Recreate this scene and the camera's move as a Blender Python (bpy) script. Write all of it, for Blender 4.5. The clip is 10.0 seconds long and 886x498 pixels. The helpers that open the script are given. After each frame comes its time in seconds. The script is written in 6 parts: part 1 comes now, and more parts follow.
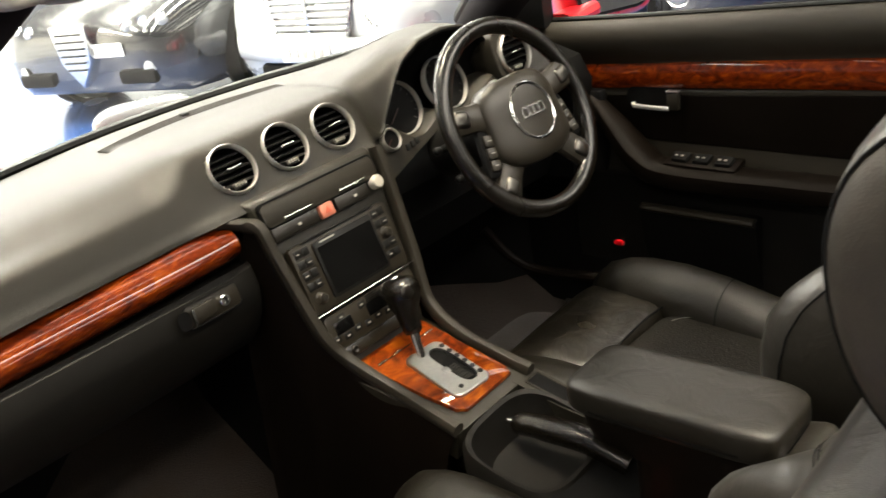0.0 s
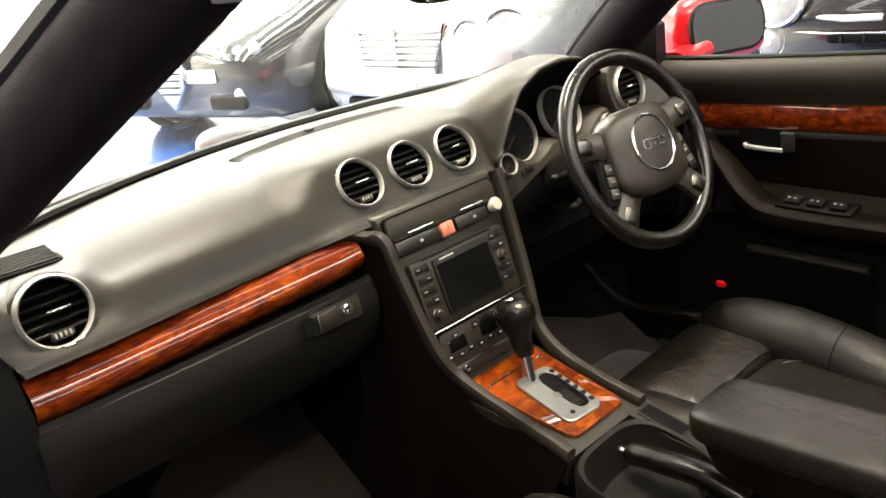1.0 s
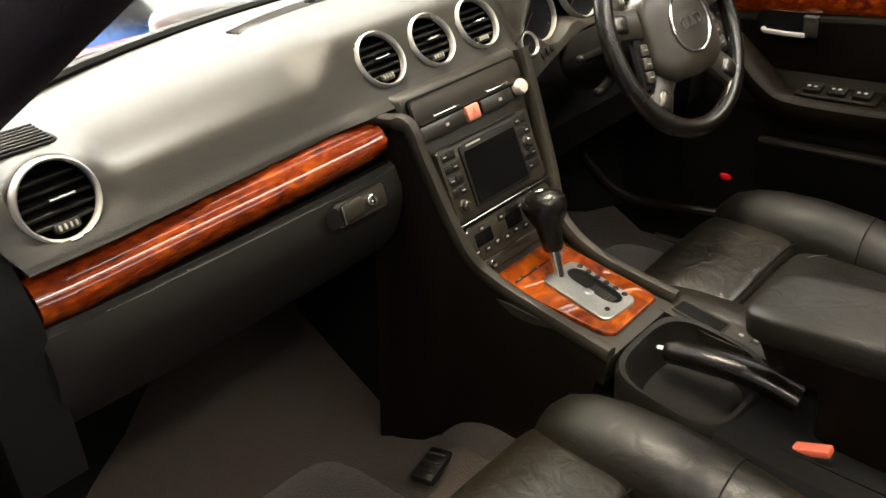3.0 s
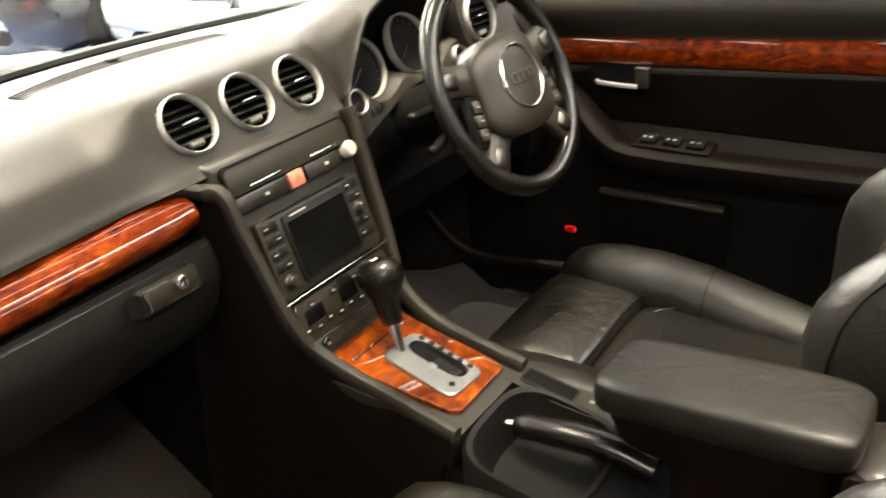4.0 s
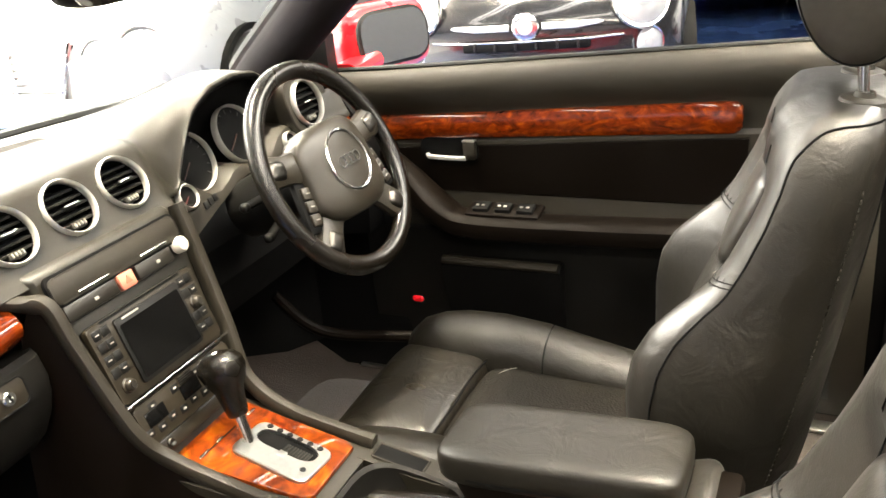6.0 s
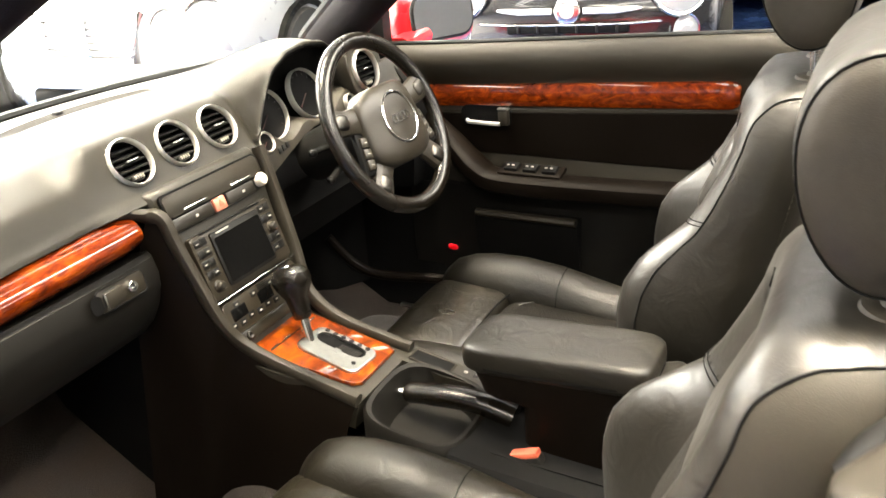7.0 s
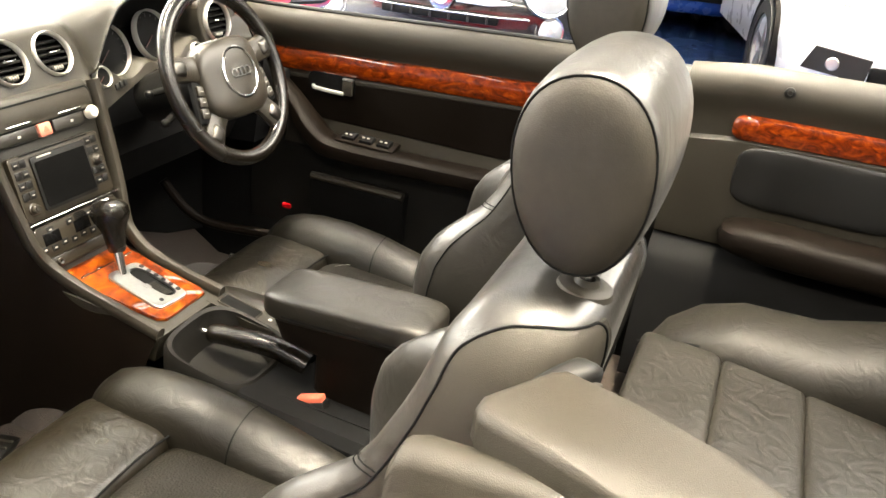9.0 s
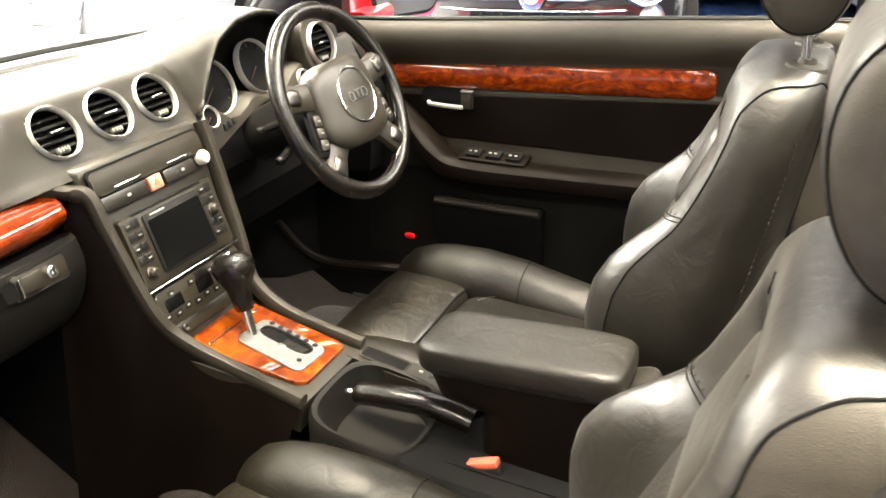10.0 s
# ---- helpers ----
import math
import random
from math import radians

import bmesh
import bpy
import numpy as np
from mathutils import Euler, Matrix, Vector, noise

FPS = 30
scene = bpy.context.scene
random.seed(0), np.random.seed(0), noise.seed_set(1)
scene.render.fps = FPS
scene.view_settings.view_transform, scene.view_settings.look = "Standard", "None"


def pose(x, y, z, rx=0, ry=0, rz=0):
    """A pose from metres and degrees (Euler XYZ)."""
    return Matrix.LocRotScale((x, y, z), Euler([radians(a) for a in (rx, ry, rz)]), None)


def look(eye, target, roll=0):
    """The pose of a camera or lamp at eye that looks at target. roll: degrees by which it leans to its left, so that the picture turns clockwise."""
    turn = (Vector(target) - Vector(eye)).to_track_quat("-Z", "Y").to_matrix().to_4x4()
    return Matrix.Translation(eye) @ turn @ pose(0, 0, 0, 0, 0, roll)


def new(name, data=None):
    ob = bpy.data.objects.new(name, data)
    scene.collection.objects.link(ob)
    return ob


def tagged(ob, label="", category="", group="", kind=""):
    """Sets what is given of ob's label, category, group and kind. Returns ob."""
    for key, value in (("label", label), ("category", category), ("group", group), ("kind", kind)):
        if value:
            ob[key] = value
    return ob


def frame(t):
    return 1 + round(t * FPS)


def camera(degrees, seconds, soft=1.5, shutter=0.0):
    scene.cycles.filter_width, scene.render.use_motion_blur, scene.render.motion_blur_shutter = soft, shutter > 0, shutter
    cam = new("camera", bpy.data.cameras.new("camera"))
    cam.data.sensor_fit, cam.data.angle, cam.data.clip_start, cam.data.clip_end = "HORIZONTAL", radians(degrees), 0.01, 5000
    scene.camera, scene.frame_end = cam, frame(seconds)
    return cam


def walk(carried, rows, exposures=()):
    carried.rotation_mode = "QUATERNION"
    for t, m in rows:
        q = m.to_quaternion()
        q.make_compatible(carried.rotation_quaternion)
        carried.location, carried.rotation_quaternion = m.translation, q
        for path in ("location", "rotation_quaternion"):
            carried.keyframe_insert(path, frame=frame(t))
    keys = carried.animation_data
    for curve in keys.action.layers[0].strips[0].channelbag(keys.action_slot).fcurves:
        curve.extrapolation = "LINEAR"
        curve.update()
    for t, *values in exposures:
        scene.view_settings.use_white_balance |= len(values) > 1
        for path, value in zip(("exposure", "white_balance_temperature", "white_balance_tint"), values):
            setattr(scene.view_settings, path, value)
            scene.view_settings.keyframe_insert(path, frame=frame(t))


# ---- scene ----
cam = camera(53.0, 10.0, shutter=0.3)
PATH = [
    (0, (-0.778, -0.535, 1.293), (0.399, 0.658, 0.533), -9.7),
    (0.5, (-0.797, -0.493, 1.271), (0.405, 0.891, 0.471), -8.9),
    (1, (-0.859, -0.483, 1.281), (0.365, 0.924, 0.56), -7.7),
    (1.5, (-0.982, -0.488, 1.302), (0.344, 0.819, 0.571), -6.3),
    (2, (-1.05, -0.434, 1.294), (0.322, 0.774, 0.484), -4.9),
    (2.2, (-1.034, -0.417, 1.278), (0.319, 0.801, 0.45), -5.1),
    (3.3, (-0.837, -0.288, 1.231), (0.391, 0.95, 0.252), -5.7),
    (3.5, (-0.81, -0.281, 1.222), (0.469, 0.911, 0.251), -5.2),
    (4, (-0.785, -0.285, 1.226), (0.688, 0.744, 0.348), -4.1),
    (4.5, (-0.766, -0.306, 1.241), (0.848, 0.534, 0.411), -4.1),
    (5, (-0.777, -0.324, 1.253), (0.911, 0.378, 0.442), -4.2),
    (5.2, (-0.776, -0.326, 1.258), (0.921, 0.355, 0.448), -4.4),
    (6.3, (-0.793, -0.353, 1.253), (0.86, 0.483, 0.5), -4.9),
    (6.5, (-0.852, -0.376, 1.271), (0.796, 0.471, 0.52), -4.0),
    (7, (-1.025, -0.460, 1.294), (0.463, 0.334, 0.560), -3.9),
    (7.5, (-1.113, -0.552, 1.312), (0.361, 0.310, 0.627), -2.3),
    (8, (-1.120, -0.589, 1.315), (0.277, 0.319, 0.533), -2.7),
    (8.5, (-1.105, -0.592, 1.325), (0.380, 0.193, 0.574), 2.9),
    (9, (-1.086, -0.580, 1.322), (0.499, -0.054, 0.548), 7.2),
    (9.5, (-0.995, -0.526, 1.290), (0.506, 0.184, 0.498), 2.9),
    (10, (-0.937, -0.410, 1.255), (0.582, 0.296, 0.493), -1.1),
]
# exposure over the clip, in stops
EXPOSURES = [(0.0, -1.22), (0.5, -1.06), (1.0, -0.92), (2.0, -0.98), (3.5, -0.76), (4.0, -0.60), (5.0, -0.08), (6.5, 0.18), (7.5, 0.22), (9.0, 0.32), (10.0, 0.42)]
walk(cam, [(t, look(eye, target, roll)) for t, eye, target, roll in PATH], EXPOSURES)
WORLD_Z = -0.08   # showroom floor


# ---- light of the showroom ----
world = bpy.data.worlds.new("world")
scene.world = world
world.use_nodes = True
world.node_tree.nodes["Background"].inputs[0].default_value = (0.9, 0.95, 1.0, 1)
world.node_tree.nodes["Background"].inputs[1].default_value = 0.05


def tube_lamp(x, y, z, length, wide, watts, spread, turn=0.0, colour=(1.0, 0.88, 0.70)):
    data = bpy.data.lights.new("tube_light", "AREA")
    data.shape, data.size, data.size_y, data.energy, data.color = "RECTANGLE", length, wide, watts, colour
    data.spread = radians(spread)
    ob = new("tube_light", data)
    ob.matrix_world = pose(x, y, z, 0, 0, turn)
    return ob


CEIL = 3.3
TUBE_ROWS = [(-6.6, 500), (-4.6, 200), (-2.6, 130), (-1.4, 45), (-0.5, 190), (0.55, 155), (1.4, 95), (2.4, 150), (3.8, 850), (5.2, 1100), (6.6, 1100), (8.0, 1100)]
for yy, power in TUBE_ROWS:
    tube_lamp(1.2, yy, CEIL - 0.14, 9.0, 0.16, power * (0.8 if yy < 3 else 2.0), 30 if yy < 2 else 150, 0.0, (1.0, 0.87, 0.66) if yy < 3 else (1.0, 0.945, 0.83))
# added unseen fill lamps: one for the headrest side, one for the far left
tube_lamp(-2.7, -1.3, CEIL - 0.14, 1.6, 0.16, 145, 150, 90)
tube_lamp(-5.0, 8.4, CEIL - 0.14, 4.0, 0.16, 2800, 160)


# ---- materials ----
def mat(name, colour, rough=0.5, metal=0.0, vary=0.12, grain=60.0, bump=0.0, bump_scale=400.0, coat=0.0, stains=6.0,
        spec=0.5, colour2=None, emit=0.0, rough_vary=0.1, sheen=0.0):
    """A surface with grain at two scales, fine relief and uneven gloss."""
    m = bpy.data.materials.new(name)
    m.use_nodes = True
    nt = m.node_tree
    b = nt.nodes["Principled BSDF"]
    co = nt.nodes.new("ShaderNodeTexCoord")
    n1, n2 = nt.nodes.new("ShaderNodeTexNoise"), nt.nodes.new("ShaderNodeTexNoise")
    n1.inputs["Scale"].default_value, n2.inputs["Scale"].default_value = grain, stains
    n1.inputs["Detail"].default_value, n2.inputs["Detail"].default_value = 3, 4
    for n in (n1, n2):
        nt.links.new(co.outputs["Object"], n.inputs["Vector"])
    mix = nt.nodes.new("ShaderNodeMath")
    mix.operation = "ADD"
    nt.links.new(n1.outputs["Fac"], mix.inputs[0])
    nt.links.new(n2.outputs["Fac"], mix.inputs[1])
    ramp = nt.nodes.new("ShaderNodeMapRange")
    ramp.inputs[1].default_value, ramp.inputs[2].default_value = 0.7, 1.3
    nt.links.new(mix.outputs[0], ramp.inputs[0])
    cm = nt.nodes.new("ShaderNodeMix")
    cm.data_type = "RGBA"
    lo = [c * (1 - vary) for c in colour]
    hi = colour2 or [min(1.0, c * (1 + vary)) for c in colour]
    cm.inputs[6].default_value, cm.inputs[7].default_value = (*lo, 1), (*hi, 1)
    nt.links.new(ramp.outputs[0], cm.inputs[0])
    nt.links.new(cm.outputs[2], b.inputs["Base Color"])
    rr = nt.nodes.new("ShaderNodeMapRange")
    rr.inputs[1].default_value, rr.inputs[2].default_value = 0.3, 0.7
    rr.inputs[3].default_value, rr.inputs[4].default_value = max(0.02, rough - rough_vary), min(1, rough + rough_vary)
    nt.links.new(n2.outputs["Fac"], rr.inputs[0])
    nt.links.new(rr.outputs[0], b.inputs["Roughness"])
    b.inputs["Metallic"].default_value = metal
    b.inputs["Coat Weight"].default_value = coat
    b.inputs["Coat Roughness"].default_value = 0.04
    b.inputs["Specular IOR Level"].default_value = spec
    b.inputs["Sheen Weight"].default_value = sheen
    if bump:
        v = nt.nodes.new("ShaderNodeTexVoronoi")
        v.inputs["Scale"].default_value = bump_scale
        nt.links.new(co.outputs["Object"], v.inputs["Vector"])
        bp = nt.nodes.new("ShaderNodeBump")
        bp.inputs["Strength"].default_value, bp.inputs["Distance"].default_value = bump, 0.001
        nt.links.new(v.outputs["Distance"], bp.inputs["Height"])
        nt.links.new(bp.outputs[0], b.inputs["Normal"])
    if emit:
        b.inputs["Emission Color"].default_value, b.inputs["Emission Strength"].default_value = (*colour, 1), emit
    return m


def leather_mat(name, colour, rough=0.42, crease=0.35, spec=0.5, sheen=0.0):
    """Grained hide with soft creases and worn patches."""
    m = mat(name, colour, rough, vary=0.22, grain=90, stains=5, bump=0.12, bump_scale=750, rough_vary=0.09, spec=spec, sheen=sheen)
    nt = m.node_tree
    b = nt.nodes["Principled BSDF"]
    co = [n for n in nt.nodes if n.type == "TEX_COORD"][0]
    old = [n for n in nt.nodes if n.type == "BUMP"][0]
    w = nt.nodes.new("ShaderNodeTexNoise")
    w.inputs["Scale"].default_value, w.inputs["Detail"].default_value, w.inputs["Distortion"].default_value = 22, 5, 1.2
    nt.links.new(co.outputs["Object"], w.inputs["Vector"])
    b2 = nt.nodes.new("ShaderNodeBump")
    b2.inputs["Strength"].default_value, b2.inputs["Distance"].default_value = crease, 0.012
    nt.links.new(w.outputs["Fac"], b2.inputs["Height"])
    nt.links.new(old.outputs[0], b2.inputs["Normal"])
    nt.links.new(b2.outputs[0], b.inputs["Normal"])
    return m


def burl_mat(dark=(0.036, 0.0042, 0.0005), middle=(0.120, 0.0150, 0.0006), light=(0.24, 0.046, 0.0018)):
    """Lacquered burr walnut, orange to dark red-brown."""
    m = bpy.data.materials.new("burl_walnut")
    m.use_nodes = True
    nt = m.node_tree
    b = nt.nodes["Principled BSDF"]
    co = nt.nodes.new("ShaderNodeTexCoord")
    n1, n2, v = nt.nodes.new("ShaderNodeTexNoise"), nt.nodes.new("ShaderNodeTexNoise"), nt.nodes.new("ShaderNodeTexVoronoi")
    mp = nt.nodes.new("ShaderNodeMapping")
    mp.inputs["Scale"].default_value = (0.7, 0.85, 1.6)
    nt.links.new(co.outputs["Object"], mp.inputs["Vector"])
    for n, s in ((n1, 27), (n2, 160), (v, 36)):
        n.inputs["Scale"].default_value = s
        nt.links.new(mp.outputs["Vector"], n.inputs["Vector"])
    n1.inputs["Detail"].default_value, n1.inputs["Distortion"].default_value = 6, 2.2
    n2.inputs["Detail"].default_value = 3
    add = nt.nodes.new("ShaderNodeMath")
    add.operation = "MULTIPLY_ADD"
    add.inputs[1].default_value = 0.16
    nt.links.new(n2.outputs["Fac"], add.inputs[0])
    nt.links.new(n1.outputs["Fac"], add.inputs[2])
    add2 = nt.nodes.new("ShaderNodeMath")
    add2.operation = "MULTIPLY_ADD"
    add2.inputs[1].default_value = 0.09
    nt.links.new(v.outputs["Distance"], add2.inputs[0])
    nt.links.new(add.outputs[0], add2.inputs[2])
    ramp = nt.nodes.new("ShaderNodeValToRGB")
    e = ramp.color_ramp.elements
    e[0].position, e[0].color = 0.43, (*dark, 1)
    e[1].position, e[1].color = 0.88, (*light, 1)
    mid = e.new(0.66)
    mid.color = (*middle, 1)
    nt.links.new(add2.outputs[0], ramp.inputs[0])
    nt.links.new(ramp.outputs[0], b.inputs["Base Color"])
    b.inputs["Roughness"].default_value = 0.5
    b.inputs["Specular IOR Level"].default_value = 0.05
    b.inputs["Coat Weight"].default_value, b.inputs["Coat Roughness"].default_value = 0.85, 0.02
    return m


def glass_mat(name, tint=(1, 1, 1), amount=0.08):
    """A thin pane: mostly clear, with gloss that grows at a slant."""
    m = bpy.data.materials.new(name)
    m.use_nodes = True
    nt = m.node_tree
    nt.nodes.clear()
    out, mix = nt.nodes.new("ShaderNodeOutputMaterial"), nt.nodes.new("ShaderNodeMixShader")
    t, g, f = nt.nodes.new("ShaderNodeBsdfTransparent"), nt.nodes.new("ShaderNodeBsdfGlossy"), nt.nodes.new("ShaderNodeLayerWeight")
    f.inputs[0].default_value = 0.5
    w = nt.nodes.new("ShaderNodeMath")
    w.operation = "POWER"
    w.inputs[1].default_value = 4.0
    a = nt.nodes.new("ShaderNodeMath")
    a.operation = "MULTIPLY_ADD"
    a.inputs[1].default_value, a.inputs[2].default_value = 0.5, 0.05
    nt.links.new(f.outputs["Facing"], w.inputs[0])
    nt.links.new(w.outputs[0], a.inputs[0])
    t.inputs[0].default_value, g.inputs["Roughness"].default_value = (*tint, 1), 0.02
    nt.links.new(a.outputs[0], mix.inputs[0])
    nt.links.new(t.outputs[0], mix.inputs[1])
    nt.links.new(g.outputs[0], mix.inputs[2])
    nt.links.new(mix.outputs[0], out.inputs[0])
    return m


def emission_mat(name, colour, strength):
    m = bpy.data.materials.new(name)
    m.use_nodes = True
    b = m.node_tree.nodes["Principled BSDF"]
    b.inputs["Base Color"].default_value = (*colour, 1)
    b.inputs["Emission Color"].default_value, b.inputs["Emission Strength"].default_value = (*colour, 1), strength
    return m


M = dict(
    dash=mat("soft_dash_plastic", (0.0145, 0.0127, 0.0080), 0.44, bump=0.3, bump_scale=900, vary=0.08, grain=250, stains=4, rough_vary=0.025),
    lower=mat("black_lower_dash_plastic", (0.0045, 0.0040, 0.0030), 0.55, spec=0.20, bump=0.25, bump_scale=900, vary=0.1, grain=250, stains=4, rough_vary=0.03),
    trim=mat("grey_trim_plastic", (0.0165, 0.0137, 0.0088), 0.54, spec=0.36, bump=0.22, bump_scale=1100, grain=250),
    dark=mat("black_plastic", (0.004, 0.0039, 0.0035), 0.47, spec=0.3, bump=0.15, bump_scale=1200, grain=200),
    hub=mat("wheel_plastic", (0.0190, 0.0160, 0.0110), 0.38, spec=0.45, bump=0.15, bump_scale=1100, grain=250),
    # metal for the glints where the spokes meet the rim
    spoke=mat("glint_metal", (0.10, 0.095, 0.085), 0.32, 1.0, vary=0.08, grain=160, rough_vary=0.05),
    panel=mat("radio_plastic", (0.0180, 0.0146, 0.0094), 0.38, grain=300),
    button=mat("button_plastic", (0.0120, 0.0105, 0.0080), 0.42, grain=300),
    # near-black for black parts, and for shade put into recesses and footwells
    pocket=mat("black_and_shade", (0.003, 0.003, 0.003), 0.7, grain=100, spec=0.1),
    leather=leather_mat("black_leather", (0.0074, 0.0062, 0.0039), 0.41, 0.20, 0.46, 0.0),
    leather_flat=leather_mat("black_leather_smooth", (0.0098, 0.0084, 0.0058), 0.36, 0.14, 0.7, 0.03),
    rim_leather=leather_mat("polished_rim_leather", (0.0050, 0.0040, 0.0027), 0.24, 0.0),
    # matt, lighter hide: light on the headrest sides put into the colour
    leather_side=leather_mat("side_lit_leather", (0.0175, 0.0147, 0.0104), 0.50, 0.06, 0.35),
    leather_worn=leather_mat("worn_leather", (0.0100, 0.0082, 0.0050), 0.36, 0.30, 0.5),
    leather_dull=leather_mat("dull_leather", (0.0085, 0.0075, 0.0055), 0.48, 0.25, 0.26),
    ring=mat("silver_ring", (0.58, 0.57, 0.53), 0.42, 0.65, vary=0.05, grain=160, rough_vary=0.05),
    perforated=mat("perforated_leather", (0.0090, 0.0076, 0.0052), 0.52, spec=0.25, bump=0.8, bump_scale=260, grain=200, stains=8),
    stitch=mat("thread", (0.004, 0.004, 0.004), 0.8, grain=300, spec=0.08),
    carpet=mat("brown_carpet", (0.016, 0.0095, 0.0055), 0.95, bump=1.0, bump_scale=420, vary=0.35, grain=350, stains=14, sheen=0.2),
    wood=burl_mat(),
    wood_panel=burl_mat((0.050, 0.0060, 0.0005), (0.165, 0.027, 0.0008), (0.30, 0.075, 0.0025)),
    chrome=mat("satin_chrome", (0.72, 0.72, 0.7), 0.22, 1.0, vary=0.05, grain=80, rough_vary=0.06),
    bright=mat("bright_chrome", (0.80, 0.80, 0.78), 0.30, 0.6, vary=0.04, grain=80),
    satin=mat("brushed_aluminium", (0.42, 0.42, 0.40), 0.36, 1.0, vary=0.07, grain=160, rough_vary=0.08),
    mirror=mat("mirror_silver", (0.9, 0.92, 0.92), 0.02, 1.0, vary=0.01, rough_vary=0.0),
    screen=mat("dead_screen", (0.003, 0.003, 0.003), 0.16, spec=0.22, grain=20, rough_vary=0.04),
    white=mat("printed_white", (0.75, 0.75, 0.72), 0.5, vary=0.03),
    mark=mat("faint_print", (0.32, 0.31, 0.28), 0.5, vary=0.05),
    hazard=mat("hazard_red", (0.50, 0.17, 0.11), 0.4, vary=0.08),
    orange=mat("buckle_orange", (0.50, 0.10, 0.055), 0.5, vary=0.1),
    red_lens=mat("red_lens", (0.8, 0.01, 0.02), 0.15, vary=0.1, coat=0.5),
    needle=mat("gauge_red", (0.035, 0.004, 0.003), 0.5),
    red_paint=mat("red_car_paint", (0.55, 0.006, 0.012), 0.3, vary=0.04, coat=1.0, grain=30),
    black_paint=mat("black_car_paint", (0.012, 0.012, 0.013), 0.2, vary=0.1, coat=1.0, grain=30, rough_vary=0.04),
    silver_paint=mat("silver_car_paint", (0.50, 0.51, 0.52), 0.32, 0.35, vary=0.03, coat=0.8, grain=40),
    white_paint=mat("pale_car_paint", (0.8, 0.82, 0.85), 0.3, 0.1, vary=0.03, coat=0.8, grain=40),
    blue_paint=mat("blue_car_paint", (0.02, 0.06, 0.28), 0.25, vary=0.06, coat=1.0, grain=40),
    rubber=mat("tyre_rubber", (0.02, 0.02, 0.02), 0.75, bump=0.3, bump_scale=200),
    lamp_glass=mat("lamp_glass", (0.26, 0.27, 0.28), 0.12, 0.0, vary=0.08, grain=30, coat=1.0),
    car_glass=mat("dark_car_glass", (0.02, 0.025, 0.028), 0.05, vary=0.1, coat=1.0, rough_vary=0.02),
    floor=mat("blue_floor_paint", (0.028, 0.058, 0.16), 0.22, vary=0.15, grain=12, stains=1.2, coat=0.4, rough_vary=0.1),
    north_wall=mat("white_wall_paint", (0.78, 0.78, 0.76), 0.7, vary=0.04, grain=30, stains=0.8, bump=0.1, bump_scale=90),
    # south and east walls and the ceiling: darkened to cut bounced light
    wall=mat("dimmed_wall_paint", (0.06, 0.06, 0.06), 0.7, vary=0.05, grain=30, stains=0.8, bump=0.1, bump_scale=90),
    ceiling=mat("ceiling_board", (0.07, 0.07, 0.068), 0.85, vary=0.05, grain=40, stains=1.0),
    tube=emission_mat("fluorescent_tube", (1.0, 0.95, 0.86), 26.0),
    glow=emission_mat("light_panel", (1.0, 0.93, 0.80), 56.0),
    steel=mat("painted_steel", (0.7, 0.7, 0.68), 0.5, vary=0.05),
    header=mat("dark_headlining", (0.011, 0.0088, 0.0105), 0.85, bump=0.35, bump_scale=700, grain=200, spec=0.15),
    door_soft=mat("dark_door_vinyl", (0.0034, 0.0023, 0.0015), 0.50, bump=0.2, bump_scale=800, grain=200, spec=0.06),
    bonnet_paint=mat("glossy_bonnet_paint", (0.20, 0.004, 0.008), 0.35, vary=0.04, coat=1.0, grain=30),
    cream=mat("cream_plastic", (0.5, 0.47, 0.4), 0.5, vary=0.06),
    glass=glass_mat("clear_glass", (0.93, 0.97, 0.95)),
)

M["bonnet_paint"].node_tree.nodes["Principled BSDF"].inputs["Coat Roughness"].default_value = 0.16
M["bonnet_paint"].node_tree.nodes["Principled BSDF"].inputs["Coat IOR"].default_value = 2.0


# ---- mesh helpers ----
def thing(name, label, category, at=(0, 0, 0), group="", kind=""):
    ob = new(name)
    ob.location = at
    ob.empty_display_size = 0.1
    ob["base"] = 1
    del ob["base"]
    return tagged(ob, label, category, group, kind)


def part(name, bm, material, parent=None, label="", smooth=35, recalc=True):
    """Links a bmesh, in world places, as one mesh under a thing or a part."""
    if recalc:
        bmesh.ops.recalc_face_normals(bm, faces=bm.faces)
    me = bpy.data.meshes.new(name)
    bm.to_mesh(me)
    bm.free()
    me.materials.append(material)
    if smooth:
        me.polygons.foreach_set("use_smooth", [True] * len(me.polygons))
        me.set_sharp_from_angle(angle=radians(smooth))
    ob = new(name, me)
    if parent:
        ob.parent = parent
        m = Matrix.Translation((0, 0, 0))
        p = parent
        while p:
            m = p.matrix_basis.copy() @ m if p.parent is None else p.matrix_parent_inverse @ p.matrix_basis @ m
            p = p.parent
        ob.matrix_parent_inverse = m.inverted()
    return tagged(ob, label) if label else ob


def sp(v, e):
    return math.copysign(abs(v) ** e, v)


def loft(rings, closed=True, caps=True, bm=None):
    """Skin over rings of equally many points."""
    bm = bm or bmesh.new()
    rows = [[bm.verts.new(p) for p in ring] for ring in rings]
    n = len(rows[0])
    for a, b in zip(rows, rows[1:]):
        for i in range(n if closed else n - 1):
            j = (i + 1) % n
            bm.faces.new((a[i], a[j], b[j], b[i]))
    if caps and closed:
        bm.faces.new(list(reversed(rows[0])))
        bm.faces.new(rows[-1])
    return bm


